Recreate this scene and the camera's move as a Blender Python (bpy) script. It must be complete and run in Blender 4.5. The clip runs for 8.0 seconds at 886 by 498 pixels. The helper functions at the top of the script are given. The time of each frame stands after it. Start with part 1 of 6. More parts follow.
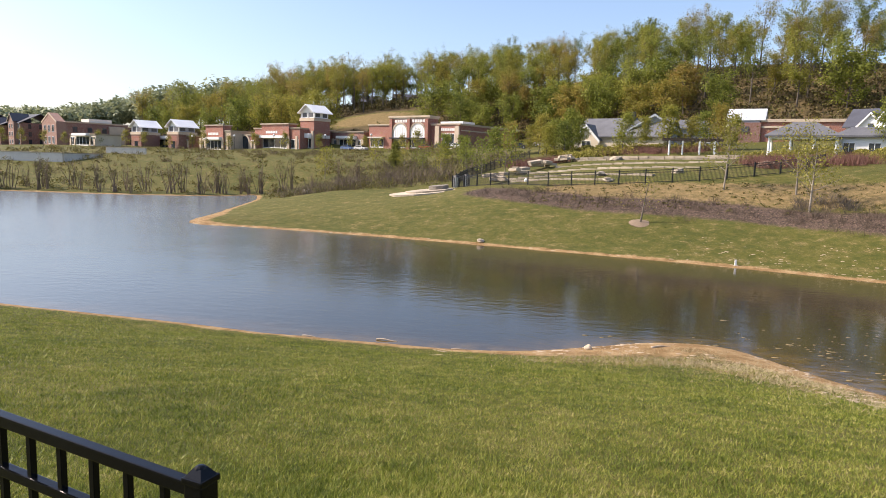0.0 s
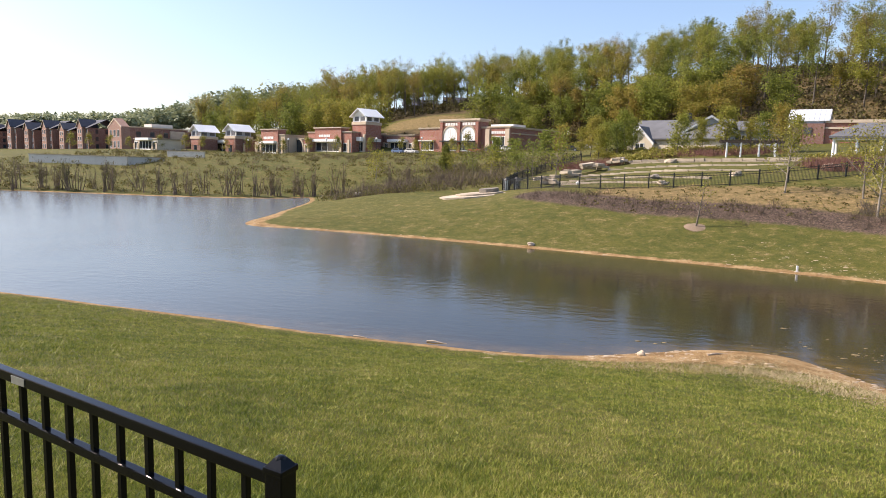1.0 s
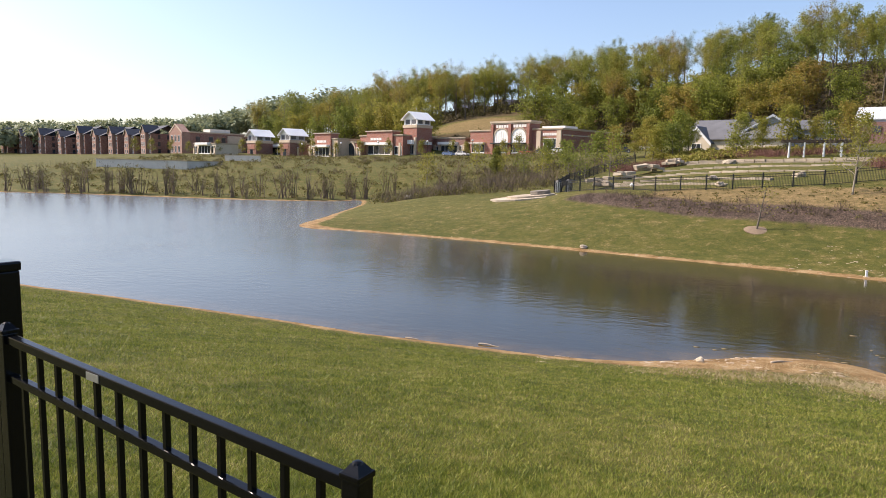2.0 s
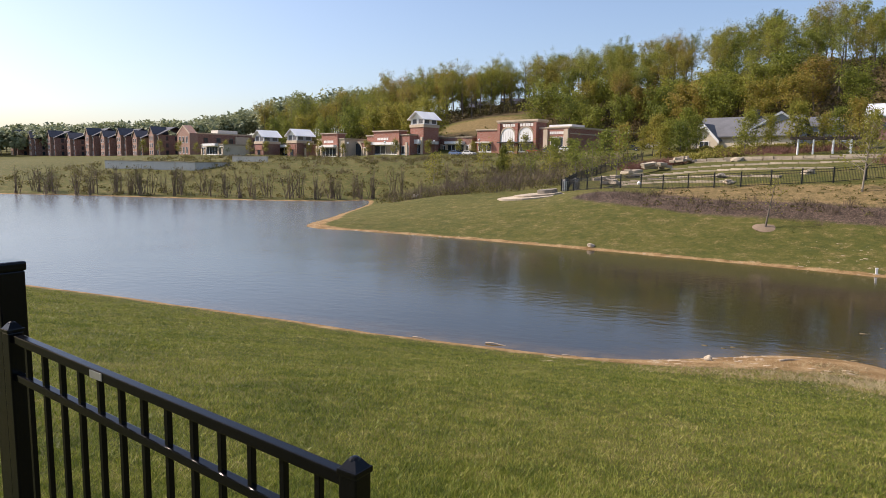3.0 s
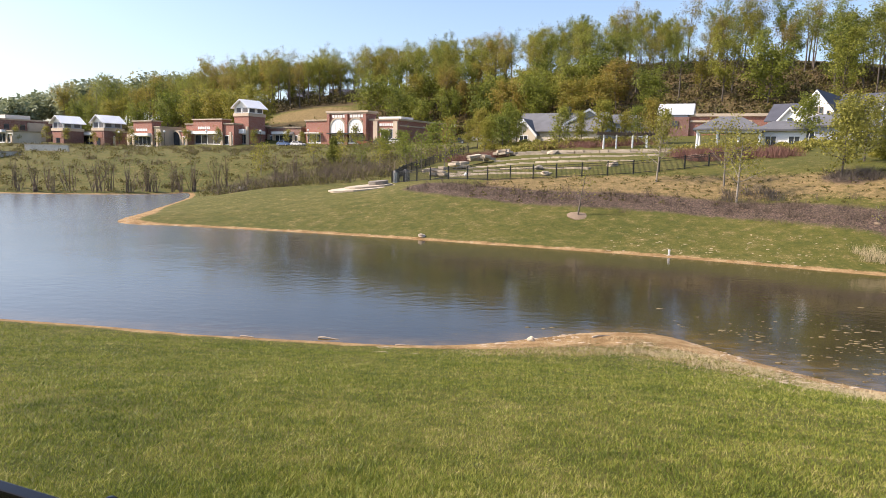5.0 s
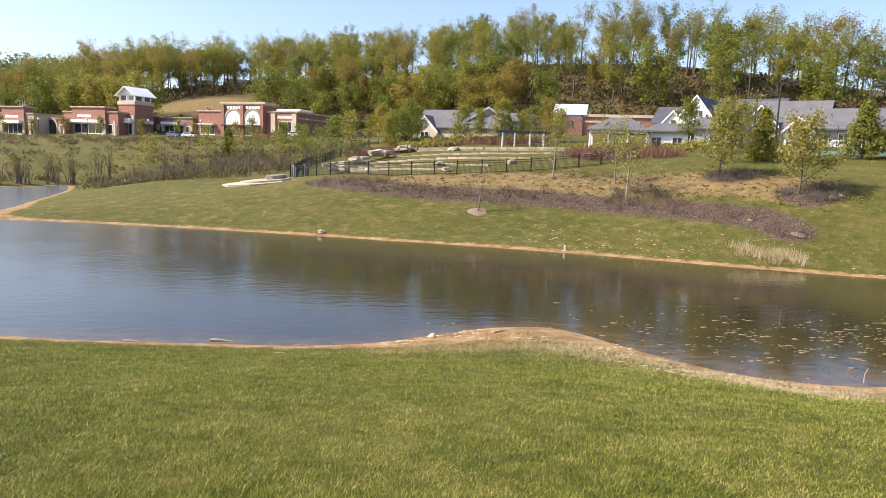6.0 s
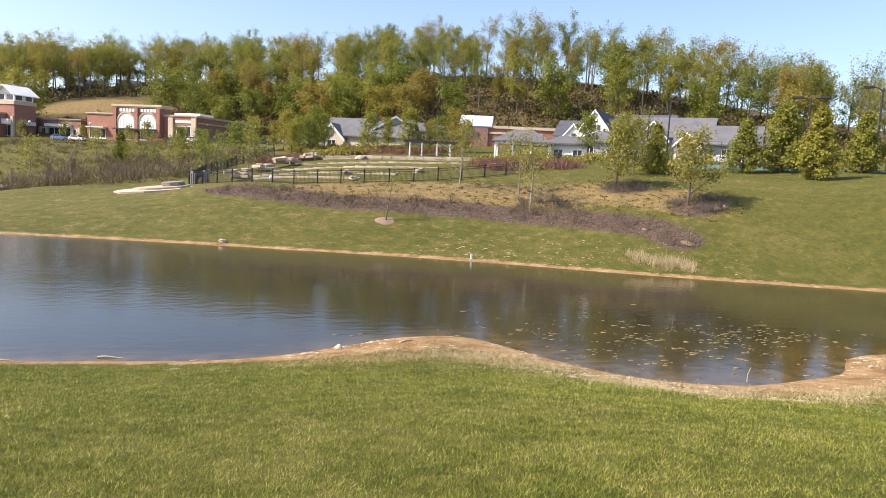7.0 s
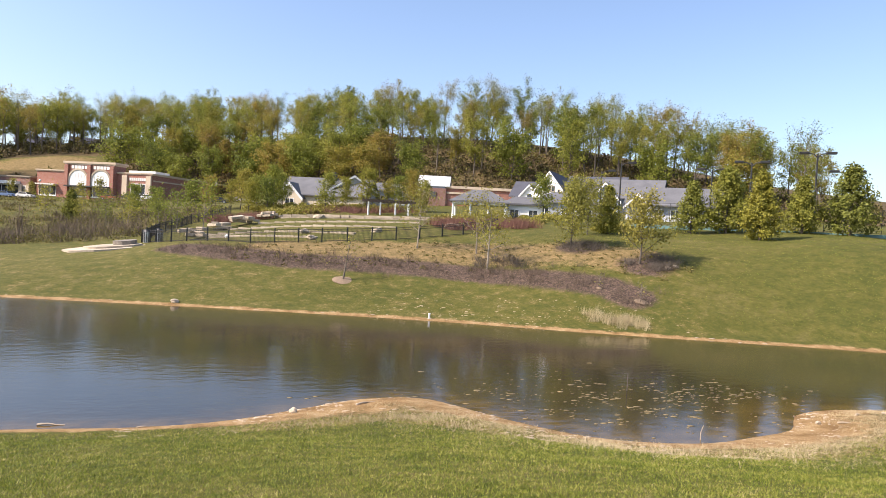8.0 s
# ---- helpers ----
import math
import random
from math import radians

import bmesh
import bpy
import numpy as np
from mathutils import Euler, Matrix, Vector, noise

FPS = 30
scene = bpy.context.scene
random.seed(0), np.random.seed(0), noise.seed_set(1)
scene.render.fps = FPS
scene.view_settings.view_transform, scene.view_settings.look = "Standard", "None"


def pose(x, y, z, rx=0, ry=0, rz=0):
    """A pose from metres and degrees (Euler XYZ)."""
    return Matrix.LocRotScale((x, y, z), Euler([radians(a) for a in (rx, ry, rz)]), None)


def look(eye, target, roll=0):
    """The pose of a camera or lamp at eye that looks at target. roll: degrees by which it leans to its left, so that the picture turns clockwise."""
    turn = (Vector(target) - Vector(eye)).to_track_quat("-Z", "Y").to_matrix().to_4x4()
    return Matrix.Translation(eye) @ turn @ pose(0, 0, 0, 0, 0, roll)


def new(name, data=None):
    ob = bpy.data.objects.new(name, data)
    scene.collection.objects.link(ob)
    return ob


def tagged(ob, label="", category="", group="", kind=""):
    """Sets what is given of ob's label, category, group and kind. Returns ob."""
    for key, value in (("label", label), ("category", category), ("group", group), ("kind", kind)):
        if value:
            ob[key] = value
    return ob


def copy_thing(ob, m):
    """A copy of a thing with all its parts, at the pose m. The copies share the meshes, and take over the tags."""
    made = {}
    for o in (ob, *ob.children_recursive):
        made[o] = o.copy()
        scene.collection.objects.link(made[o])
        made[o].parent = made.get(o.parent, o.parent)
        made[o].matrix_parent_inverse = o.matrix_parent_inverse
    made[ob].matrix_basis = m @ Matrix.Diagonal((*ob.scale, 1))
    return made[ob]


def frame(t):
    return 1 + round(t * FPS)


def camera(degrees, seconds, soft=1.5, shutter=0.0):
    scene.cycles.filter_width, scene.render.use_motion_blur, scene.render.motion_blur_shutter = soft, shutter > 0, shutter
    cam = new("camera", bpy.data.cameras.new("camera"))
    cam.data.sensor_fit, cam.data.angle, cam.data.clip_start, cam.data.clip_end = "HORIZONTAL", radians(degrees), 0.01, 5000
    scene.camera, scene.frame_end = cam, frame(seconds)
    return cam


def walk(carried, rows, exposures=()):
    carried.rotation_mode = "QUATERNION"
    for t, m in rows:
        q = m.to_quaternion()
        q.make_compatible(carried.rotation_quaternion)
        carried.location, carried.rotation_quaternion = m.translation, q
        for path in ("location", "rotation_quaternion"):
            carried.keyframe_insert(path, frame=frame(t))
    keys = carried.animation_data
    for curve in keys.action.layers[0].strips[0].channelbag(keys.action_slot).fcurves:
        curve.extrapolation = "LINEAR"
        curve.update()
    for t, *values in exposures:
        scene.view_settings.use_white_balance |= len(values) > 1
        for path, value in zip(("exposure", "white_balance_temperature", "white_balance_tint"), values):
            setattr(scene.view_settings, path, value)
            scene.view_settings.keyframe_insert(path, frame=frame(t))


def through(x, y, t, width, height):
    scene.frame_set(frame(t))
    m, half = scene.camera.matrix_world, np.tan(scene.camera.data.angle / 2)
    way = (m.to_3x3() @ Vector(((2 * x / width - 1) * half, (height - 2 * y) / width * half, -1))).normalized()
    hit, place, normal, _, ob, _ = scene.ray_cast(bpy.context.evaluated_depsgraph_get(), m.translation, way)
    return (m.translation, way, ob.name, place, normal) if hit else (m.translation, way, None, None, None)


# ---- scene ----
cam = camera(67.98, 8.0, soft=0.9)
# seconds, x, y, z, yaw, pitch, roll
ROWS = [
    (0.0, 0.102, 0.021, 6.515, 7.54, -7.51, 1.83),
    (0.5, 0.084, -0.012, 6.526, 9.73, -7.44, 1.84),
    (1.0, 0.053, -0.026, 6.515, 11.87, -7.39, 1.74),
    (1.5, 0.000, -0.000, 6.500, 14.00, -7.30, 1.60),
    (2.0, -0.046, 0.040, 6.487, 16.26, -7.29, 1.41),
    (2.2, -0.047, 0.044, 6.487, 17.24, -7.26, 1.30),
    (3.3, -0.009, 0.036, 6.482, 16.36, -7.40, 0.65),
    (3.5, -0.019, 0.052, 6.483, 14.94, -7.48, 0.72),
    (4.0, 0.020, 0.062, 6.486, 10.85, -7.60, 0.95),
    (4.5, 0.035, 0.114, 6.467, 6.71, -7.72, 1.28),
    (5.8, 0.084, 0.453, 6.460, -4.63, -7.76, 1.97),
    (6.0, 0.093, 0.515, 6.468, -6.30, -7.87, 2.34),
    (6.5, 0.125, 0.641, 6.456, -10.68, -7.73, 2.75),
    (7.0, 0.156, 0.658, 6.452, -14.32, -6.70, 3.12),
    (7.5, 0.170, 0.606, 6.488, -16.29, -4.91, 3.46),
    (8.0, 0.144, 0.474, 6.537, -17.66, -1.42, 3.30),
]
walk(cam, [(t, pose(x, y, z, 90 + pitch, 0, yaw) @ pose(0, 0, 0, 0, 0, roll)) for t, x, y, z, yaw, pitch, roll in ROWS],
     [(s, e, 6750, 16) for s, e in ((0.0, 0.6), (1.5, 0.58), (2.0, 0.5), (2.2, 0.36), (3.5, 0.24), (4.0, 0.3), (4.5, 0.52), (5.8, 0.74), (6.5, 0.78), (8.0, 0.76))])

# ---- daylight ----
SUN_AZ, SUN_EL = 92.0, 44.0          # degrees left of +y, and above the horizon
world = bpy.data.worlds.new("world")
scene.world = world
world.use_nodes = True
wn = world.node_tree.nodes
sky = wn.new("ShaderNodeTexSky")
sky.sky_type, sky.sun_disc = "NISHITA", False
sky.sun_elevation, sky.sun_rotation = radians(SUN_EL), radians(-SUN_AZ)
sky.altitude, sky.air_density, sky.dust_density, sky.ozone_density = 50.0, 1.0, 1.9, 3.0
wn["Background"].inputs["Strength"].default_value = 0.155
world.node_tree.links.new(sky.outputs["Color"], wn["Background"].inputs["Color"])
sun = new("sun", bpy.data.lights.new("sun", "SUN"))
sun.data.energy, sun.data.angle, sun.data.color = 4.7, radians(0.53), (1.0, 0.9, 0.78)
sun_way = Vector((-math.sin(radians(SUN_AZ)) * math.cos(radians(SUN_EL)), math.cos(radians(SUN_AZ)) * math.cos(radians(SUN_EL)), math.sin(radians(SUN_EL))))
sun.matrix_world = look(sun_way * 300, (0, 0, 0))


# ---- materials ----
def nodes_of(name):
    m = bpy.data.materials.new(name)
    m.use_nodes = True
    nt = m.node_tree
    return m, nt, nt.nodes, nt.links, nt.nodes["Principled BSDF"]


def noise_node(n, l, scale, detail=4.0, vec=None, rough=0.55):
    t = n.new("ShaderNodeTexNoise")
    t.inputs["Scale"].default_value, t.inputs["Detail"].default_value, t.inputs["Roughness"].default_value = scale, detail, rough
    if vec is not None:
        l.new(vec, t.inputs["Vector"])
    return t.outputs["Fac"]


def ramp(n, l, fac, stops):
    r = n.new("ShaderNodeValToRGB")
    e = r.color_ramp.elements
    while len(e) < len(stops):
        e.new(0.5)
    for k, (p, c) in enumerate(stops):
        e[k].position, e[k].color = p, (*c, 1) if len(c) == 3 else c
    l.new(fac, r.inputs["Fac"])
    return r.outputs["Color"]


def mix(n, l, fac, a, b, kind="MIX"):
    m = n.new("ShaderNodeMix")
    m.data_type, m.blend_type = "RGBA", kind
    for sock, v in ((m.inputs["Factor"], fac), (m.inputs["A"], a), (m.inputs["B"], b)):
        if isinstance(v, bpy.types.NodeSocket):
            l.new(v, sock)
        elif isinstance(v, (int, float)):
            sock.default_value = v
        else:
            sock.default_value = (*v, 1)
    return m.outputs["Result"]


def calc(n, l, op, a, b=0.0, c=0.0):
    m = n.new("ShaderNodeMath")
    m.operation = op
    for sock, v in zip(m.inputs, (a, b, c)):
        if isinstance(v, bpy.types.NodeSocket):
            l.new(v, sock)
        else:
            sock.default_value = v
    return m.outputs[0]


def bump(n, l, p, height, strength, dist):
    b = n.new("ShaderNodeBump")
    b.inputs["Strength"].default_value, b.inputs["Distance"].default_value = strength, dist
    l.new(height, b.inputs["Height"])
    l.new(b.outputs["Normal"], p.inputs["Normal"])


def plain(name, colour, rough=0.7, big=0.4, small=8.0, vary=0.25, relief=0.01, metal=0.0, spread=0.0):
    """A surface with stains at one scale and grain at another; spread shifts the tone from object to object."""
    m, nt, n, l, p = nodes_of(name)
    pos = n.new("ShaderNodeNewGeometry").outputs["Position"]
    a, b = noise_node(n, l, big, 3.0, pos), noise_node(n, l, small, 5.0, pos)
    dark, light = [max(0.0, c * (1 - vary)) for c in colour], [min(1.0, c * (1 + vary)) for c in colour]
    col = ramp(n, l, calc(n, l, "ADD", calc(n, l, "MULTIPLY", a, 0.6), calc(n, l, "MULTIPLY", b, 0.4)), [(0.3, dark), (0.7, light)])
    if spread:
        rnd = n.new("ShaderNodeObjectInfo").outputs["Random"]
        hsv = n.new("ShaderNodeHueSaturation")
        l.new(calc(n, l, "MULTIPLY_ADD", rnd, 2 * spread, 1 - spread), hsv.inputs["Value"])
        l.new(col, hsv.inputs["Color"])
        col = hsv.outputs["Color"]
    l.new(col, p.inputs["Base Color"])
    p.inputs["Roughness"].default_value, p.inputs["Metallic"].default_value = rough, metal
    bump(n, l, p, b, 0.5, relief)
    return m


def brick_mat(name, colour, mortar=(0.42, 0.37, 0.32)):
    m, nt, n, l, p = nodes_of(name)
    co = n.new("ShaderNodeTexCoord").outputs["Object"]
    sep, com = n.new("ShaderNodeSeparateXYZ"), n.new("ShaderNodeCombineXYZ")
    l.new(co, sep.inputs[0])
    l.new(calc(n, l, "ADD", sep.outputs[0], sep.outputs[1]), com.inputs[0])
    l.new(sep.outputs[2], com.inputs[1])
    t = n.new("ShaderNodeTexBrick")
    l.new(com.outputs[0], t.inputs["Vector"])
    t.inputs["Scale"].default_value, t.inputs["Mortar Size"].default_value = 1.0, 0.006
    t.inputs["Brick Width"].default_value, t.inputs["Row Height"].default_value = 0.22, 0.075
    t.inputs["Color1"].default_value = (*colour, 1)
    t.inputs["Color2"].default_value = (*[c * 0.72 for c in colour], 1)
    t.inputs["Mortar"].default_value = (*mortar, 1)
    stain = noise_node(n, l, 0.5, 4.0, co)
    l.new(mix(n, l, calc(n, l, "MULTIPLY", stain, 0.35), t.outputs["Color"], [c * 0.6 for c in colour]), p.inputs["Base Color"])
    p.inputs["Roughness"].default_value = 0.88
    bump(n, l, p, t.outputs["Fac"], -0.3, 0.006)
    return m


def leaf_mat(name, stops, through=0.35, spread=0.25, hue=0.03):
    """Leaves: tone by clump and by tree, some light let through."""
    m, nt, n, l, p = nodes_of(name)
    isl = n.new("ShaderNodeNewGeometry").outputs["Random Per Island"]
    rnd = n.new("ShaderNodeObjectInfo").outputs["Random"]
    col = ramp(n, l, calc(n, l, "ADD", calc(n, l, "MULTIPLY", rnd, 0.72), calc(n, l, "MULTIPLY", isl, 0.28)), stops)
    hsv = n.new("ShaderNodeHueSaturation")
    l.new(col, hsv.inputs["Color"])
    l.new(calc(n, l, "MULTIPLY_ADD", isl, 2 * spread, 1 - spread), hsv.inputs["Value"])
    l.new(hsv.outputs["Color"], p.inputs["Base Color"])
    p.inputs["Roughness"].default_value = 0.6
    p.inputs["Specular IOR Level"].default_value = 0.25
    tr, ms = n.new("ShaderNodeBsdfTranslucent"), n.new("ShaderNodeMixShader")
    l.new(hsv.outputs["Color"], tr.inputs["Color"])
    ms.inputs[0].default_value = through
    l.new(p.outputs[0], ms.inputs[1])
    l.new(tr.outputs[0], ms.inputs[2])
    l.new(ms.outputs[0], n["Material Output"].inputs["Surface"])
    return m


def ground_mat():
    m, nt, n, l, p = nodes_of("ground_cover")
    pos = n.new("ShaderNodeNewGeometry").outputs["Position"]

    def attr(name):
        a = n.new("ShaderNodeAttribute")
        a.attribute_name = name
        return a.outputs["Fac"]

    big, mid = noise_node(n, l, 0.09, 5.0, pos, 0.65), noise_node(n, l, 0.9, 6.0, pos, 0.75)
    mottle = noise_node(n, l, 2.4, 5.0, pos, 0.8)
    fine, tiny = noise_node(n, l, 7.0, 6.0, pos, 0.7), noise_node(n, l, 38.0, 4.0, pos, 0.7)
    lawn = ramp(n, l, calc(n, l, "ADD", calc(n, l, "MULTIPLY", big, 0.4), calc(n, l, "MULTIPLY", mid, 0.6)),
                [(0.36, (0.04, 0.048, 0.008)), (0.45, (0.078, 0.077, 0.013)), (0.53, (0.116, 0.1, 0.021)), (0.64, (0.18, 0.14, 0.052))])
    dapple = ramp(n, l, mottle, [(0.36, (0.58, 0.62, 0.55)), (0.5, (1.0, 1.0, 1.0)), (0.62, (1.35, 1.28, 1.4))])
    lawn = mix(n, l, 1.0, lawn, dapple, "MULTIPLY")
    lawn = mix(n, l, calc(n, l, "MULTIPLY", fine, 0.5), lawn, (0.072, 0.088, 0.013))
    lawn = mix(n, l, calc(n, l, "MULTIPLY", tiny, 0.6), lawn, (0.06, 0.065, 0.014))
    straw = ramp(n, l, calc(n, l, "ADD", calc(n, l, "MULTIPLY", fine, 0.5), calc(n, l, "MULTIPLY", mid, 0.5)), [(0.36, (0.08, 0.07, 0.022)), (0.45, (0.15, 0.112, 0.046)), (0.53, (0.195, 0.14, 0.058)), (0.6, (0.25, 0.18, 0.085)), (0.68, (0.11, 0.095, 0.032))])
    straw = mix(n, l, 1.0, straw, dapple, "MULTIPLY")
    sand = ramp(n, l, calc(n, l, "ADD", calc(n, l, "MULTIPLY", mid, 0.55), calc(n, l, "MULTIPLY", tiny, 0.45)), [(0.38, (0.1, 0.056, 0.024)), (0.46, (0.21, 0.128, 0.054)), (0.53, (0.32, 0.215, 0.105)), (0.62, (0.46, 0.355, 0.205))])
    sand = mix(n, l, calc(n, l, "MULTIPLY", fine, 0.4), sand, (0.26, 0.15, 0.05))
    mulch = ramp(n, l, fine, [(0.32, (0.025, 0.018, 0.014)), (0.46, (0.06, 0.042, 0.032)), (0.56, (0.115, 0.08, 0.056)), (0.68, (0.2, 0.145, 0.09))])
    mulch = mix(n, l, 1.0, mulch, dapple, "MULTIPLY")
    floor_ = ramp(n, l, mid, [(0.3, (0.05, 0.038, 0.018)), (0.5, (0.095, 0.07, 0.03)), (0.7, (0.15, 0.1, 0.048))])
    tar = ramp(n, l, fine, [(0.3, (0.10, 0.10, 0.10)), (0.7, (0.16, 0.155, 0.15))])

    def zone(name, soft, base, colour):
        f = calc(n, l, "ADD", attr(name), calc(n, l, "MULTIPLY_ADD", fine, soft, -0.5 * soft))
        f = calc(n, l, "ADD", f, calc(n, l, "MULTIPLY_ADD", mid, soft, -0.5 * soft))
        mr = n.new("ShaderNodeMapRange")
        mr.inputs["From Min"].default_value, mr.inputs["From Max"].default_value = 0.4, 0.6
        l.new(f, mr.inputs["Value"])
        return mix(n, l, mr.outputs[0], base, colour)

    col = zone("straw", 0.9, lawn, straw)
    col = zone("woods", 0.5, col, floor_)
    col = zone("mulch", 0.5, col, mulch)
    col = zone("beach", 0.75, col, sand)
    col = zone("paving", 0.05, col, tar)
    l.new(col, p.inputs["Base Color"])
    p.inputs["Roughness"].default_value, p.inputs["Specular IOR Level"].default_value = 0.9, 0.2
    bump(n, l, p, calc(n, l, "ADD", fine, tiny), 0.6, 0.05)
    return m


def water_mat():
    m, nt, n, l, p = nodes_of("pond_water")
    pos = n.new("ShaderNodeNewGeometry").outputs["Position"]
    a = n.new("ShaderNodeAttribute")
    a.attribute_name = "shallow"
    murk = noise_node(n, l, 0.12, 4.0, pos)
    deep = ramp(n, l, murk, [(0.35, (0.022, 0.019, 0.012)), (0.65, (0.038, 0.03, 0.015))])
    bed = ramp(n, l, noise_node(n, l, 1.3, 5.0, pos), [(0.38, (0.055, 0.034, 0.01)), (0.62, (0.12, 0.075, 0.022))])
    p.inputs["IOR"].default_value = 1.42
    stretch = n.new("ShaderNodeMapping")
    stretch.inputs["Scale"].default_value = (0.8, 1.25, 1.0)
    l.new(pos, stretch.inputs["Vector"])
    waves = noise_node(n, l, 1.6, 3.0, stretch.outputs[0], 0.5)
    swell = noise_node(n, l, 0.16, 2.0, pos, 0.5)
    calm = n.new("ShaderNodeMapRange")
    calm.inputs["From Min"].default_value, calm.inputs["From Max"].default_value = 0.4, 0.65
    calm.inputs["To Min"].default_value = 0.35
    l.new(swell, calm.inputs["Value"])
    # the open lake is ruffled, the sheltered channel smooth
    across = n.new("ShaderNodeSeparateXYZ")
    l.new(pos, across.inputs[0])
    wind = n.new("ShaderNodeMapRange")
    wind.inputs["From Min"].default_value, wind.inputs["From Max"].default_value = -2.0, -34.0
    wind.inputs["To Min"].default_value, wind.inputs["To Max"].default_value = 0.8, 1.7
    l.new(across.outputs["X"], wind.inputs["Value"])
    l.new(calc(n, l, "MULTIPLY", wind.outputs[0], 0.115), p.inputs["Roughness"])
    # the sky's pale glare on the open lake, put into the base colour
    lake_glare = n.new("ShaderNodeMapRange")
    lake_glare.inputs["From Min"].default_value, lake_glare.inputs["From Max"].default_value = -8.0, -50.0
    l.new(across.outputs["X"], lake_glare.inputs["Value"])
    l.new(mix(n, l, lake_glare.outputs[0], mix(n, l, a.outputs["Fac"], deep, bed), (0.13, 0.14, 0.15)), p.inputs["Base Color"])
    ripple = calc(n, l, "MULTIPLY", calc(n, l, "MULTIPLY", waves, calm.outputs[0]), wind.outputs[0])
    bump(n, l, p, ripple, 0.3, 0.05)
    return m


def blade_mat():
    """Mown grass: patches of fresh and dry blades."""
    m, nt, n, l, p = nodes_of("grass_blades")
    g = n.new("ShaderNodeNewGeometry")
    isl, pos = g.outputs["Random Per Island"], g.outputs["Position"]
    patch, clump = noise_node(n, l, 0.45, 4.0, pos, 0.65), noise_node(n, l, 3.2, 4.0, pos, 0.65)
    f = calc(n, l, "ADD", calc(n, l, "MULTIPLY", patch, 0.4), calc(n, l, "MULTIPLY", clump, 0.6))
    f = calc(n, l, "ADD", f, calc(n, l, "MULTIPLY_ADD", isl, 0.3, -0.2))
    col = ramp(n, l, f, [(0.3, (0.072, 0.104, 0.011)), (0.4, (0.155, 0.196, 0.02)), (0.5, (0.24, 0.268, 0.037)), (0.6, (0.355, 0.335, 0.08)), (0.72, (0.48, 0.4, 0.19))])
    l.new(col, p.inputs["Base Color"])
    p.inputs["Roughness"].default_value, p.inputs["Specular IOR Level"].default_value = 0.55, 0.3
    tr, ms = n.new("ShaderNodeBsdfTranslucent"), n.new("ShaderNodeMixShader")
    l.new(col, tr.inputs["Color"])
    ms.inputs[0].default_value = 0.3
    l.new(p.outputs[0], ms.inputs[1])
    l.new(tr.outputs[0], ms.inputs[2])
    l.new(ms.outputs[0], n["Material Output"].inputs["Surface"])
    return m


def glass_mat(name, colour=(0.02, 0.025, 0.03)):
    m, nt, n, l, p = nodes_of(name)
    pos = n.new("ShaderNodeNewGeometry").outputs["Position"]
    l.new(ramp(n, l, noise_node(n, l, 0.7, 2.0, pos), [(0.3, colour), (0.7, [c * 2.2 for c in colour])]), p.inputs["Base Color"])
    p.inputs["Roughness"].default_value, p.inputs["IOR"].default_value = 0.06, 1.5
    return m


GROUND, WATER = ground_mat(), water_mat()
BRICK, BRICK_DARK = brick_mat("red_brick", (0.36, 0.13, 0.085)), brick_mat("brown_brick", (0.25, 0.105, 0.075))
ROSE_BRICK = brick_mat("rose_brick", (0.36, 0.19, 0.14))
STONE = plain("tan_limestone", (0.52, 0.42, 0.31), 0.85, 0.3, 6.0, 0.2)
PALE = plain("pale_limestone", (0.42, 0.35, 0.26), 0.85, 0.5, 5.0, 0.28, 0.03, spread=0.15)
CONCRETE = plain("grey_concrete", (0.62, 0.59, 0.53), 0.85, 0.3, 5.0, 0.15)
WHITE = plain("white_paint", (0.8, 0.8, 0.78), 0.5, 0.3, 4.0, 0.05, 0.003)
METAL_ROOF = plain("white_metal_roof", (0.74, 0.76, 0.77), 0.35, 0.3, 4.0, 0.06, 0.002, 0.2)
SHINGLE = plain("grey_shingles", (0.115, 0.118, 0.128), 0.85, 0.5, 5.0, 0.25, 0.02)
SHINGLE_DARK = plain("dark_shingles", (0.06, 0.064, 0.082), 0.8, 0.5, 5.0, 0.25, 0.02)
SIDING = plain("grey_siding", (0.34, 0.37, 0.42), 0.7, 0.4, 6.0, 0.1)
CREAM = plain("cream_siding", (0.6, 0.52, 0.4), 0.75, 0.4, 6.0, 0.1)
GLASS = glass_mat("window_glass")
BLACK = plain("black_powder_coat", (0.0035, 0.0038, 0.0045), 0.16, 2.0, 40.0, 0.3, 0.0006)
BLACK.node_tree.nodes["Principled BSDF"].inputs["Specular IOR Level"].default_value = 0.22
BLACK_FAR = plain("black_fence_paint", (0.02, 0.02, 0.02), 0.5, 2.0, 20.0, 0.3, 0.001)
CHROME = plain("dull_silver", (0.5, 0.5, 0.5), 0.35, 4.0, 40.0, 0.2, 0.0005, 0.8)
BARK = plain("grey_brown_bark", (0.115, 0.095, 0.075), 0.9, 0.6, 9.0, 0.35, 0.02, spread=0.35)
BARK_PALE = plain("pale_bark", (0.22, 0.19, 0.15), 0.9, 0.6, 9.0, 0.3, 0.02, spread=0.2)
TWIG = plain("brown_twigs", (0.17, 0.125, 0.09), 0.9, 0.5, 6.0, 0.35, 0.01, spread=0.25)
TWIG_RED = plain("reddish_twigs", (0.17, 0.082, 0.06), 0.9, 0.5, 6.0, 0.35, 0.01, spread=0.2)
REED = plain("dry_reeds", (0.42, 0.345, 0.2), 0.9, 0.5, 9.0, 0.3, 0.005)
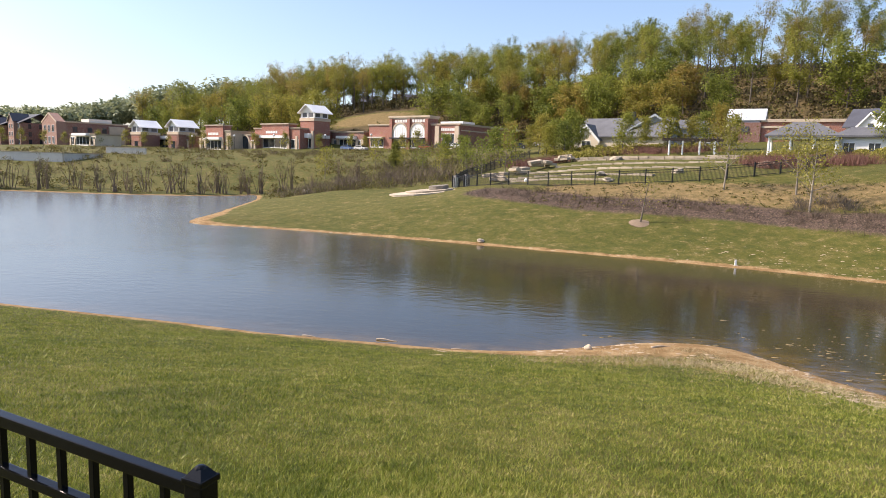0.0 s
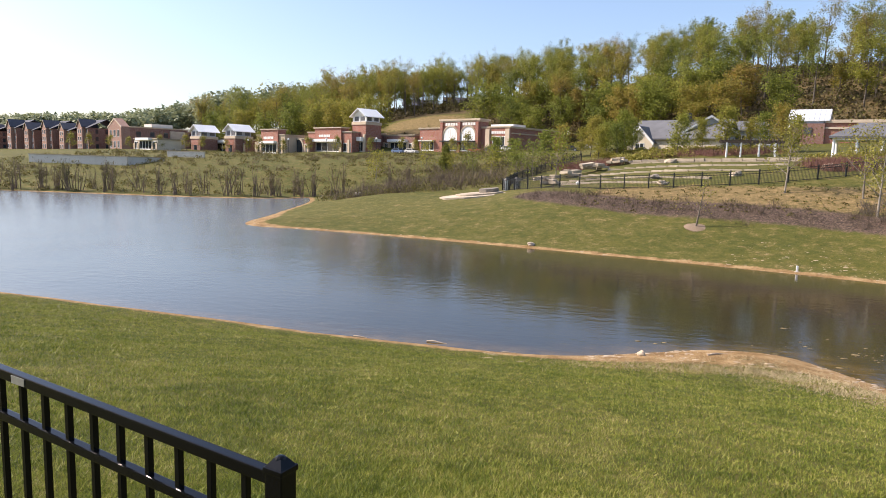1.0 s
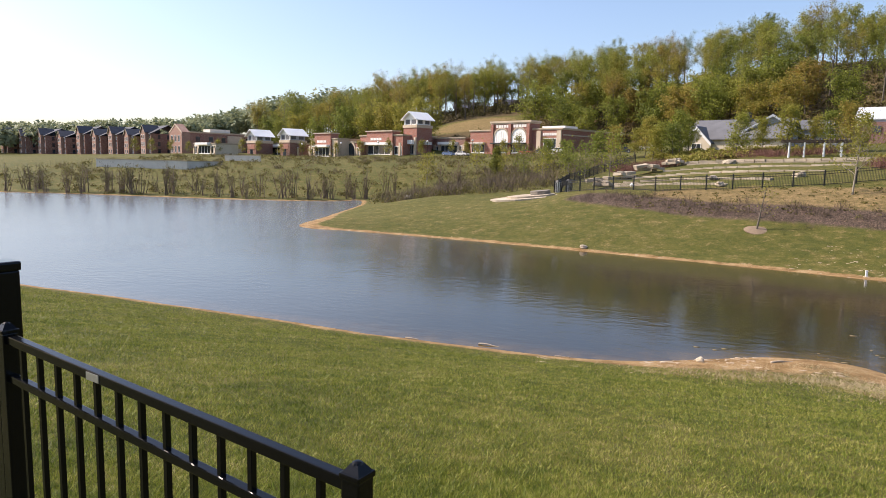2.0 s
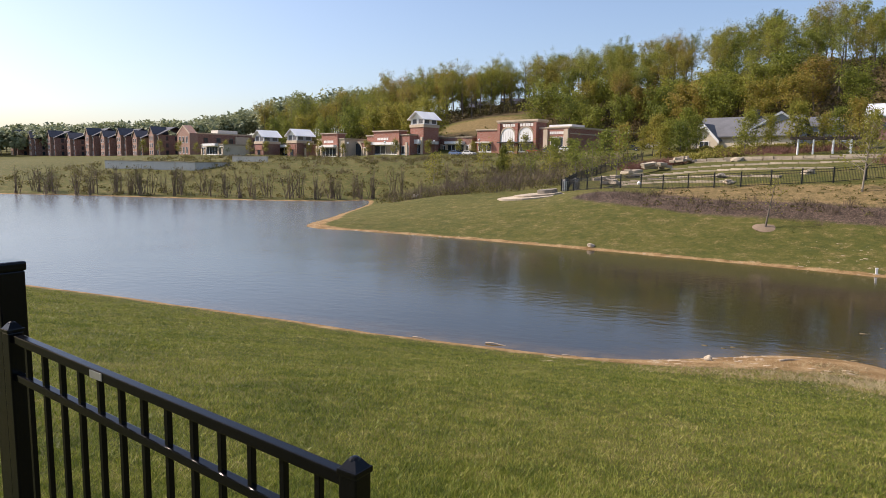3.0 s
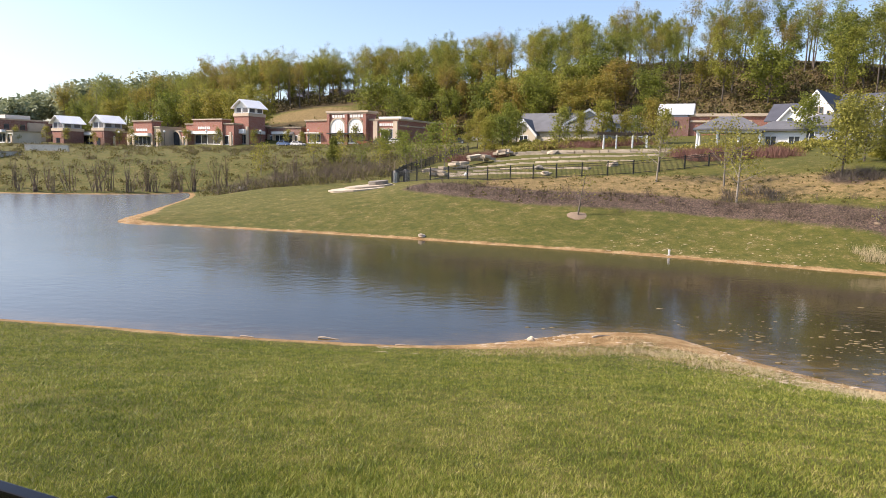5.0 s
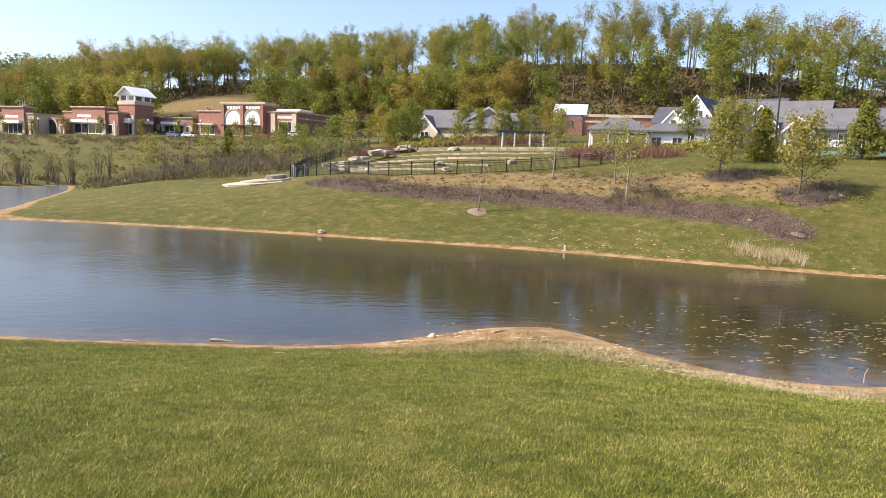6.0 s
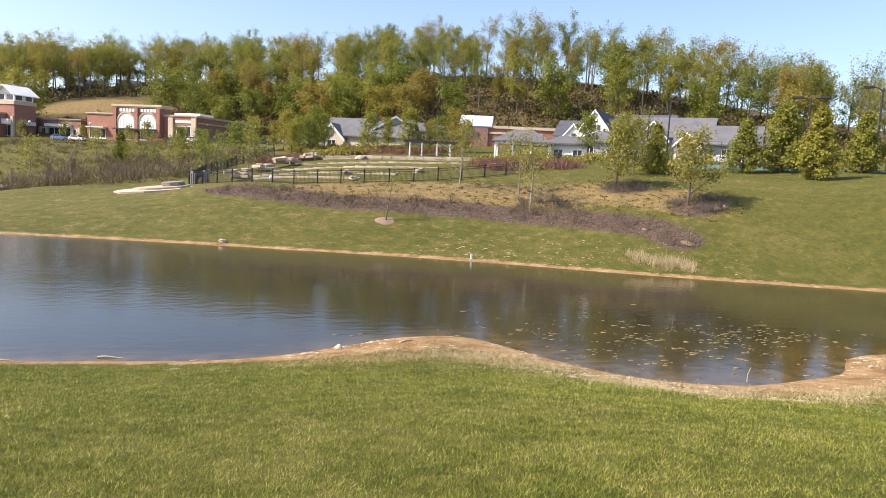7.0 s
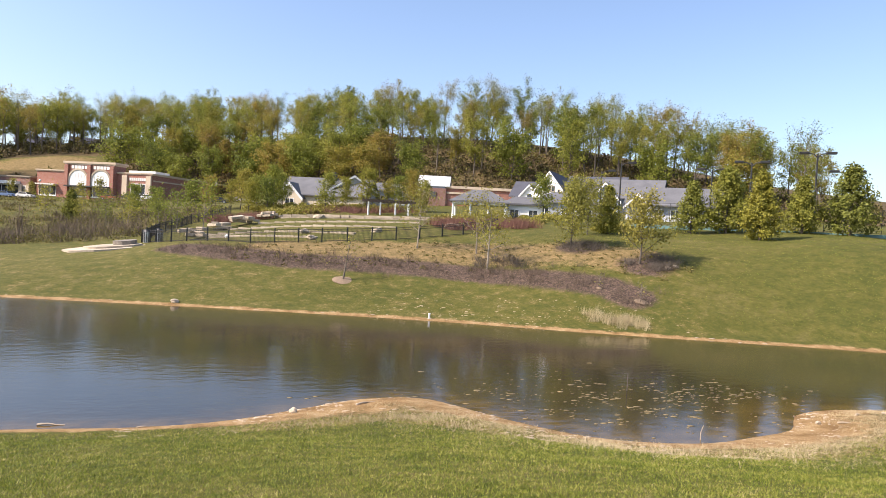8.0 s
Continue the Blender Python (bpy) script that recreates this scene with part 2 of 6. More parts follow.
WOODBARK = plain("weathered_driftwood", (0.45, 0.36, 0.26), 0.9, 1.0, 12.0, 0.3, 0.01)
COURT = plain("green_court", (0.12, 0.22, 0.21), 0.8, 0.3, 6.0, 0.12)
RUBBER = plain("tyre_rubber", (0.02, 0.02, 0.02), 0.8, 2.0, 20.0, 0.2)
ROCK = plain("grey_boulder", (0.25, 0.22, 0.18), 0.9, 0.8, 6.0, 0.35, 0.05, spread=0.2)
SOIL = plain("tree_ring_soil", (0.2, 0.145, 0.095), 0.95, 1.0, 9.0, 0.3, 0.03)
SIGN = plain("white_sign_letters", (0.75, 0.72, 0.68), 0.5, 1.0, 8.0, 0.06)
BEIGE_BOARD = plain("brown_timber", (0.09, 0.066, 0.05), 0.8, 1.0, 9.0, 0.25)
FOLIAGE = leaf_mat("spring_leaves", [(0.0, (0.125, 0.155, 0.034)), (0.25, (0.19, 0.22, 0.038)), (0.5, (0.25, 0.262, 0.044)), (0.72, (0.3, 0.268, 0.05)), (0.88, (0.3, 0.215, 0.052)), (1.0, (0.26, 0.16, 0.052))], 0.48, spread=0.25)
FRESH = leaf_mat("fresh_leaves", [(0.0, (0.2, 0.2, 0.036)), (0.5, (0.25, 0.235, 0.045)), (1.0, (0.3, 0.26, 0.06))])
CONIFER = leaf_mat("conifer_needles", [(0.0, (0.14, 0.16, 0.032)), (0.5, (0.21, 0.215, 0.036)), (1.0, (0.28, 0.255, 0.04))], 0.3)
UNDER = leaf_mat("undergrowth_leaves", [(0.0, (0.088, 0.1, 0.026)), (0.5, (0.13, 0.124, 0.034)), (1.0, (0.18, 0.142, 0.046))], 0.3, 0.4)
BLADE = blade_mat()
UNDERWOOD = leaf_mat("underwood_leaves", [(0.0, (0.055, 0.05, 0.02)), (0.5, (0.09, 0.078, 0.028)), (0.85, (0.13, 0.095, 0.04)), (1.0, (0.195, 0.180, 0.045))], 0.25, 0.45)
BED_TWIG = plain("purplish_twigs", (0.1, 0.072, 0.05), 0.9, 0.5, 6.0, 0.4, 0.01)
SCUM = plain("plant_scum", (0.2, 0.15, 0.065), 0.8, 2.0, 20.0, 0.4)
# greyed, pale leaf colour stands in for the haze of distance
HAZED_WOODS = leaf_mat("haze_tinted_leaves", [(0.0, (0.2, 0.235, 0.13)), (1.0, (0.3, 0.32, 0.18))], 0.3, 0.15)


# ---- mesh tools ----
def mesh_np(name, v, faces, mat):
    """A mesh from an array of corners and faces that all have the same number of corners."""
    v, faces = np.asarray(v, np.float32), np.asarray(faces, np.int32)
    me = bpy.data.meshes.new(name)
    me.vertices.add(len(v))
    me.vertices.foreach_set("co", v.ravel())
    k = faces.shape[1]
    me.loops.add(faces.size)
    me.loops.foreach_set("vertex_index", faces.ravel())
    me.polygons.add(len(faces))
    me.polygons.foreach_set("loop_start", np.arange(0, faces.size, k, dtype=np.int32))
    me.update(calc_edges=True)
    me.materials.append(mat)
    return me


def smooth(me):
    me.polygons.foreach_set("use_smooth", np.ones(len(me.polygons), bool))
    return me


def part(name, bm, material, parent=None, label=""):
    """Links a bmesh, or a ready mesh, as one object under a thing or a part."""
    if isinstance(bm, bmesh.types.BMesh):
        me = bpy.data.meshes.new(name)
        bm.to_mesh(me)
        bm.free()
        me.materials.append(material)
    else:
        me = bm
    ob = new(name, me)
    ob.parent = parent
    return tagged(ob, label)


def thing(name, place, turn=0.0, label="", category="", group="", kind=""):
    ob = new(name)
    ob.empty_display_size = 0.3
    ob.matrix_world = pose(*place, 0, 0, turn)
    return tagged(ob, label, category, group, kind)


def box(bm, x0, x1, y0, y1, z0, z1, bevel=0.0):
    r = bmesh.ops.create_cube(bm, size=1.0, matrix=Matrix.LocRotScale(((x0 + x1) / 2, (y0 + y1) / 2, (z0 + z1) / 2), None, (x1 - x0, y1 - y0, z1 - z0)))
    if bevel:
        edges = list({e for v in r["verts"] for e in v.link_edges})
        bmesh.ops.bevel(bm, geom=edges, offset=bevel, segments=2, affect="EDGES", profile=0.6)
    return bm


def boxed(x0, x1, y0, y1, z0, z1, bevel=0.0):
    return box(bmesh.new(), x0, x1, y0, y1, z0, z1, bevel)


def prism(bm, outline, y0, y1):
    """An outline in x and z, drawn out along y."""
    a = [bm.verts.new((x, y0, z)) for x, z in outline]
    b = [bm.verts.new((x, y1, z)) for x, z in outline]
    bm.faces.new(a)
    bm.faces.new(b[::-1])
    for i in range(len(a)):
        j = (i + 1) % len(a)
        bm.faces.new((a[j], a[i], b[i], b[j]))
    bmesh.ops.recalc_face_normals(bm, faces=bm.faces)
    return bm


def turned(bm, deg):
    bmesh.ops.transform(bm, matrix=pose(0, 0, 0, 0, 0, deg), verts=bm.verts)
    return bm


def pole_bm(x, y, z0, z1, r0, r1, sides=8):
    bm = bmesh.new()
    bmesh.ops.create_cone(bm, cap_ends=True, segments=sides, radius1=r0, radius2=r1, depth=z1 - z0, matrix=Matrix.Translation((x, y, (z0 + z1) / 2)))
    return bm


# ---- the land ----
near_shore = [(-240, 48), (-140, 38), (-60, 28), (-29.7, 25.4), (-19.6, 24.3), (-9.4, 22.9), (-5, 22.6), (-1.6, 22.4), (0.8, 23.1), (2.9, 24.2), (5.3, 25.2), (7.4, 25.0),
              (9.1, 23), (10.4, 21.1), (11.8, 19.7), (13.4, 18.9), (15.5, 18.5), (17.6, 18.8), (20, 19.4), (21.2, 20.6), (22.8, 21.5), (27.4, 21.4), (34, 19.5), (45, 14), (70, 2), (110, -20)]
point_shore = [(125, 0), (80, 16), (60, 25), (43, 34.4), (37, 36.8), (30.7, 39.2), (24.5, 41.8), (21, 43.4), (13.7, 46.8), (5.6, 49.6), (-3, 52.2), (-12, 54.7), (-24.4, 57.3), (-32.4, 59), (-35.1, 69.3), (-38, 81.5), (-41.4, 95), (-46.5, 106)]
far_shore = [(-49.3, 100), (-62.4, 94.8), (-77.6, 92.8), (-93.5, 90.6), (-106, 87), (-140, 76), (-240, 62)]
SHORE = np.array(near_shore + point_shore + far_shore, float)


def rounded(pts, n):
    """A closed line through the points, rounded off."""
    p0, p1, p2, p3 = np.roll(pts, 1, 0), pts, np.roll(pts, -1, 0), np.roll(pts, -2, 0)
    out = []
    for u in np.arange(n) / n:
        out.append(0.5 * (2 * p1 + (p2 - p0) * u + (2 * p0 - 5 * p1 + 4 * p2 - p3) * u * u + (3 * p1 - p0 - 3 * p2 + p3) * u ** 3))
    return np.stack(out, 1).reshape(-1, 2)


LAKE = rounded(SHORE, 4)


def line_dist(x, y, pts, closed=False):
    best = np.full(np.shape(x), 1e9)
    pts = np.asarray(pts, float)
    for i in range(len(pts) if closed else len(pts) - 1):
        a, b = pts[i], pts[(i + 1) % len(pts)]
        d = b - a
        u = np.clip(((x - a[0]) * d[0] + (y - a[1]) * d[1]) / max(d @ d, 1e-9), 0, 1)
        best = np.minimum(best, np.hypot(x - a[0] - u * d[0], y - a[1] - u * d[1]))
    return best


def inside(x, y, pts):
    c = np.zeros(np.shape(x), bool)
    for (x0, y0), (x1, y1) in zip(pts, np.roll(pts, -1, 0)):
        if y0 != y1:
            c ^= ((y0 > y) != (y1 > y)) & (x < (x1 - x0) * (y - y0) / (y1 - y0) + x0)
    return c


def shore_dist(x, y):
    """Metres from the water's edge, positive on land."""
    d = line_dist(x, y, LAKE, True)
    return np.where(inside(x, y, LAKE), -d, d)


# spot heights: x, y, z
lawn_spots = [(0, 0, 4.8), (-15, 1, 4.9), (-40, 3, 5.0), (15, -1, 4.4), (35, -4, 4.0), (0, -40, 6), (-90, -40, 6), (90, -60, 6), (-90, 10, 4.6), (-8, 12, 2.35), (6, 12, 2.3), (20, 12, 1.2), (28, 12, 1.5)]
bank_spots = [(-29, 83, 1.9), (-13, 75, 2.8), (-8.5, 79.5, 3.6), (-4.5, 72.3, 4.1), (1.7, 68.5, 4.3), (8.7, 68, 4.8), (15.9, 68.7, 5.4), (22, 70, 6.1), (9.4, 56.7, 2.0), (17.5, 64, 4.8), (23, 58, 3.5), (31.8, 58.4, 5.7), (35, 51.7, 4.6),
              (31, 44.9, 1.75), (29, 48.4, 2.7), (52, 68, 7.9), (56, 60, 7.7), (65, 55.5, 8.4), (58, 47, 7.4), (71, 71, 9.7), (-3, 78, 4.4), (3, 88.5, 6.0), (7.5, 97, 7.4), (23, 97, 8.3), (20, 104, 8.7), (31, 95.5, 8.8), (48, 85, 9.0)]
north_spots = [(10, 130, 10.3), (42, 144, 12.4), (60, 110, 11.5), (80, 95, 10.8), (-20, 179, 10.4), (-6, 200, 12.6), (-50, 196, 10.2), (-67, 195, 9.4), (-100, 205, 8.4), (-135, 208, 8.6), (-165, 205, 8.2), (-205, 225, 7.8), (-250, 235, 7.4),
               (-60, 170, 8.0), (-91, 122, 4.3), (-114, 120, 4.2), (-95, 165, 7.6), (-50, 125, 4.2), (-22, 122, 5.0), (-3, 106, 6.2), (-140, 120, 4.2)]
hill_spots = [(-66, 280, 30), (36, 248, 39), (87, 208, 36.5), (117, 169, 28), (146, 153, 21), (-57, 228, 20), (-58, 243, 24), (-154, 290, 16), (-110, 289, 25), (310, 253, 31), (-250, 330, 17), (-340, 320, 12), (30, 168, 15), (62, 162, 18), (92, 138, 16), (-18, 212, 15),
              (115, 118, 13), (-115, 235, 11), (0, 420, 30), (250, 400, 30), (-330, 560, 22), (420, 100, 22), (-420, 150, 8), (220, 20, 9), (150, 62, 11)]


def tps(r2):
    return np.where(r2 > 0, r2 * np.log(r2 + 1e-12), 0.0)


shore_fix = np.array([(x, y, 0.0) for x, y in LAKE[::2]])
SPOTS = np.concatenate([np.array(lawn_spots + bank_spots + north_spots + hill_spots, float), shore_fix])
nS = len(SPOTS)
K = np.zeros((nS + 3, nS + 3))
K[:nS, :nS] = tps(((SPOTS[:, None, :2] - SPOTS[None, :, :2]) ** 2).sum(-1)) + 40.0 * np.eye(nS)
K[:nS, nS], K[:nS, nS + 1:] = 1, SPOTS[:, :2]
K[nS:, :nS] = K[:nS, nS:].T
TW = np.linalg.solve(K, np.r_[SPOTS[:, 2], 0, 0, 0])


def land(x, y):
    """The height of the land at places in the plan."""
    x, y = np.asarray(x, float), np.asarray(y, float)
    cx, cy = np.clip(x, -420, 420), np.clip(y, -60, 560)
    h = TW[nS] + TW[nS + 1] * cx + TW[nS + 2] * cy
    for (sx, sy, _), w in zip(SPOTS, TW[:nS]):
        h = h + w * tps((cx - sx) ** 2 + (cy - sy) ** 2)
    s = shore_dist(cx, cy)
    k = np.clip(s / 4.0, 0, 1)
    k = k * k * (3 - 2 * k)
    shore_z = np.where(s > 0, 0.13 * s, np.maximum(0.16 * s, -1.8))
    h = shore_z * (1 - k) + np.maximum(h, 0.1 * np.minimum(s, 4.0)) * k
    return h


def land1(x, y):
    return float(land(np.array([x]), np.array([y]))[0])


def steps(dense0, dense1, d, lo, hi, grow):
    mid = list(np.arange(dense0, dense1 + d / 2, d))
    a, w = mid[-1], d
    while a < hi:
        w *= grow
        a += w
        mid.append(a)
    a, w, low = mid[0], d, []
    while a > lo:
        w *= grow
        a -= w
        low.append(a)
    return np.array(low[::-1] + mid)


bed_line = [(-5, 69.5), (0, 65.5), (6, 62), (13, 60), (19, 57.5), (25, 53.5), (30, 48.5), (31, 46.5)]
dry_line = [(4, 66), (14, 64.5), (24, 61.5), (32, 57.5), (36, 53)]


def build_land():
    gx, gy = steps(-62, 62, 0.7, -2600, 2600, 1.09), steps(2, 108, 0.7, -700, 3200, 1.08)
    X, Y = np.meshgrid(gx, gy)
    x, y = X.ravel(), Y.ravel()
    z = land(x, y)
    s = shore_dist(x, y)
    near = y < 30
    rough = np.array([noise.noise((a * 0.35, b * 0.35, 0.0)) for a, b in zip(x, y)])
    z = z + np.where(s > 0.5, 0.06 * rough, 0.02 * rough)
    nx, ny = len(gx), len(gy)
    idx = np.arange(nx * ny).reshape(ny, nx)
    f = np.stack([idx[:-1, :-1], idx[:-1, 1:], idx[1:, 1:], idx[1:, :-1]], -1).reshape(-1, 4)
    me = smooth(mesh_np("ground", np.stack([x, y, z], 1), f, GROUND))
    spit = np.clip(1 - np.hypot((x - 5) / 7, (y - 22.5) / 3.2), 0, 1) + np.clip(1 - np.hypot((x - 22) / 9, (y - 18.5) / 3.0), 0, 1)
    width = np.where(near, 0.45 + 2.0 * spit + 0.25 * np.clip((x + 6) / 6, 0, 1), 0.75 + 1.6 * np.exp(-(((x + 33) / 4) ** 2 + ((y - 63) / 9) ** 2)))
    width = np.where((y > 85) & (x < -30), 0.7, width)
    beach = np.clip(0.5 + (width - s) / np.maximum(width, 0.6) * 0.9, 0, 1)
    bed = np.clip(1.1 - line_dist(x, y, bed_line) / 3.4, 0, 1)
    bed = np.maximum(bed, np.clip(1.0 - np.hypot(x - 35.5, y - 51.5) / 4.5, 0, 1))
    bed = np.maximum(bed, np.clip(1.0 - np.hypot(x - 32.5, y - 58.6) / 4.0, 0, 1))
    dry = np.clip(1.1 - line_dist(x, y, dry_line) / 6.0, 0, 1)
    dry = np.maximum(dry, np.where(near, np.clip(1.15 - np.abs(s - width - 1.1) / 2.6, 0, 1) * np.clip((x + 2) / 4, 0, 1) * 0.95, 0))
    dry = np.maximum(dry, np.where((y > 33) & (y < 90) & (x < 36), 0.34, 0))
    dry = np.maximum(dry, np.where((y > 85) & (y < 175) & (x < 5), 0.36, 0))
    dry = np.maximum(dry, np.clip(1.3 - np.hypot((x + 57) / 20, (y - 232) / 13), 0, 1))
    hillside = np.clip((z - 12.6) / 2.5, 0, 1) * (y > 110) * (np.hypot((x + 57) / 20, (y - 232) / 13) > 1.05)
    for name, val in (("beach", beach), ("mulch", bed), ("straw", dry), ("woods", hillside), ("paving", 0 * x)):
        a = me.attributes.new(name, "FLOAT", "POINT")
        a.data.foreach_set("value", val.astype(np.float32))
    tagged(new("ground", me), "sloping spring lawn with sandy water edge and wooded hill", "ground", kind="structure")


def build_water():
    gx, gy = steps(-70, 60, 1.2, -260, 140, 1.12), steps(8, 112, 1.2, -40, 130, 1.12)
    X, Y = np.meshgrid(gx, gy)
    x, y = X.ravel(), Y.ravel()
    s = -shore_dist(x, y)
    nx, ny = len(gx), len(gy)
    idx = np.arange(nx * ny).reshape(ny, nx)
    f = np.stack([idx[:-1, :-1], idx[:-1, 1:], idx[1:, 1:], idx[1:, :-1]], -1).reshape(-1, 4)
    f = f[(s[f] > -4).any(1)]
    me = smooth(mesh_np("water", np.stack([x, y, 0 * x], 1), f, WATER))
    reach = np.where(y < 33, 1.3 + 3.2 * np.clip(1 - np.hypot((x - 18) / 15, (y - 22) / 8), 0, 1), 2.0)
    a = me.attributes.new("shallow", "FLOAT", "POINT")
    a.data.foreach_set("value", (np.clip(1 - s / reach, 0, 1) ** 1.3).astype(np.float32))
    tagged(new("water", me), "still brown pond water reflecting trees and sky", "water", kind="structure")


build_land()
build_water()


# ---- the fence beside the path ----
def near_fence():
    a, b = Vector((-0.642, 1.405, 5.743)), Vector((-2.33, 1.93, 5.805))
    d = b - a
    rise = d.z / d.xy.length
    length, turn = d.xy.length, math.degrees(math.atan2(d.y, d.x))
    base = 4.72
    th = thing("metal_fence", (a.x, a.y, base), turn, "black powder-coated metal picket fence on the grass", "fence")
    top = a.z - base

    def post(x, y, w, h):
        ob = part("post", boxed(x - w / 2, x + w / 2, y - w / 2, y + w / 2, -0.1, h, 0.004), BLACK, th)
        cap = bmesh.new()
        box(cap, x - w / 2 - 0.004, x + w / 2 + 0.004, y - w / 2 - 0.004, y + w / 2 + 0.004, h, h + 0.016, 0.004)
        bmesh.ops.create_cone(cap, cap_ends=True, segments=4, radius1=w * 0.66, radius2=w * 0.3, depth=0.02, matrix=pose(x, y, h + 0.026, 0, 0, 45))
        bmesh.ops.create_uvsphere(cap, u_segments=10, v_segments=6, radius=w * 0.27, matrix=Matrix.LocRotScale((x, y, h + 0.034), None, (1, 1, 0.55)))
        part("post_cap", cap, BLACK, ob)

    post(0.0, 0.0, 0.055, top + 0.004)
    post(length, 0.0, 0.055, top + 0.004 + rise * length)
    corner = Matrix.Rotation(radians(-turn), 3, 'Z') @ Vector((-0.463 - a.x, 1.2 - a.y, 0))
    post(corner.x, corner.y, 0.055, top + 0.016)
    for z, h, w in ((top, 0.034, 0.032), (top - 0.155, 0.03, 0.03), (0.12, 0.03, 0.03)):
        bar = boxed(0.027, length - 0.027, -w / 2, w / 2, z - h, z, 0.004)
        for v in bar.verts:
            v.co.z += rise * v.co.x
        part("rail", bar, BLACK, th)
    n = 13
    me = None
    for i in range(n):
        x = 0.055 + (length - 0.11) * (i + 0.5) / n
        if me is None:
            ob = part("picket", boxed(-0.009, 0.009, -0.009, 0.009, 0.02, top - 0.03, 0.0015), BLACK, th)
            me = ob.data
        else:
            ob = part("picket", me, BLACK, th)
        ob.location = (x, 0, rise * x)
    part("maker_plate", boxed(length * 0.62, length * 0.62 + 0.075, 0.0165, 0.0185, top - 0.03 + rise * length * 0.62, top - 0.004 + rise * length * 0.62), CHROME, th, "small dull silver plate")
    part("maker_plate", boxed(length * 0.62, length * 0.62 + 0.075, -0.0185, -0.0165, top - 0.03 + rise * length * 0.62, top - 0.004 + rise * length * 0.62), CHROME, th, "small dull silver plate")
    tp = thing("gate_post", (-2.49, 2.05, base - 0.1), turn, "tall black square metal gate post in the grass", "post")
    part("shaft", boxed(-0.05, 0.05, -0.05, 0.05, -0.1, 1.4, 0.006), BLACK, tp)
    part("post_cap", boxed(-0.056, 0.056, -0.056, 0.056, 1.4, 1.44, 0.01), BLACK, tp)


near_fence()


# ---- buildings ----
def window(parent, x, z, w, h, y, frame_mat=WHITE, name="window"):
    """A framed window on a wall that faces -y."""
    bm = bmesh.new()
    t = 0.09
    box(bm, x - w / 2, x + w / 2, y - 0.08, y + 0.02, z, z + t)
    box(bm, x - w / 2, x + w / 2, y - 0.08, y + 0.02, z + h - t, z + h)
    box(bm, x - w / 2, x - w / 2 + t, y - 0.08, y + 0.02, z + t, z + h - t)
    box(bm, x + w / 2 - t, x + w / 2, y - 0.08, y + 0.02, z + t, z + h - t)
    if w > 1.2:
        box(bm, x - 0.04, x + 0.04, y - 0.06, y + 0.02, z + t, z + h - t)
    fr = part(name, bm, frame_mat, parent)
    part("pane", boxed(x - w / 2 + t, x + w / 2 - t, y - 0.03, y - 0.004, z + t, z + h - t), GLASS, fr, "dark window glass")
    return fr


def arch_outline(w, h, seg=12):
    """Half-round arch over straight sides, in x and z."""
    r = w / 2
    pts = [(-r, 0), (-r, h - r)]
    pts += [(-r * math.cos(math.pi * k / seg), h - r + r * math.sin(math.pi * k / seg)) for k in range(1, seg)]
    return pts + [(r, h - r), (r, 0)]


def ring_bm(w, h, t, y0, y1, x=0.0, z=0.0, seg=12):
    """A raised band that follows an arch."""
    bm = bmesh.new()
    inner, outer = arch_outline(w, h, seg), arch_outline(w + 2 * t, h + t, seg)
    vs = [[bm.verts.new((px + x, yy, pz + z)) for px, pz in o] for o in (inner, outer) for yy in (y0, y1)]
    for i in range(len(inner) - 1):
        bm.faces.new((vs[0][i], vs[0][i + 1], vs[2][i + 1], vs[2][i]))
        bm.faces.new((vs[0][i + 1], vs[0][i], vs[1][i], vs[1][i + 1]))
        bm.faces.new((vs[2][i], vs[2][i + 1], vs[3][i + 1], vs[3][i]))
    bmesh.ops.recalc_face_normals(bm, faces=bm.faces)
    return bm


def gable_roof(w, d, z, rise, over=0.5, thick=0.2, y0=0.0):
    """A roof whose ridge runs along y, gable ends at front and back."""
    bm = bmesh.new()
    k = rise / (w / 2)
    e = w / 2 + over
    prism(bm, [(-e, z - over * k), (0, z + rise), (e, z - over * k), (e, z - over * k + thick), (0, z + rise + thick), (-e, z - over * k + thick)], y0 - over, y0 + d + over)
    return bm


def gable_body(w, d, z0, z1, rise, y0=0.0):
    return prism(bmesh.new(), [(-w / 2, z0), (w / 2, z0), (w / 2, z1), (0, z1 + rise), (-w / 2, z1)], y0, y0 + d)


def trim_bm(w, z, rise, y, over=0.5, t=0.28):
    """White boards along the slopes of a gable."""
    bm = bmesh.new()
    k = rise / (w / 2)
    e = w / 2 + over
    prism(bm, [(-e, z - over * k - t), (0, z + rise - t), (e, z - over * k - t), (e, z - over * k + 0.1), (0, z + rise + 0.1), (-e, z - over * k + 0.1)], y - 0.1, y + 0.02)
    return bm


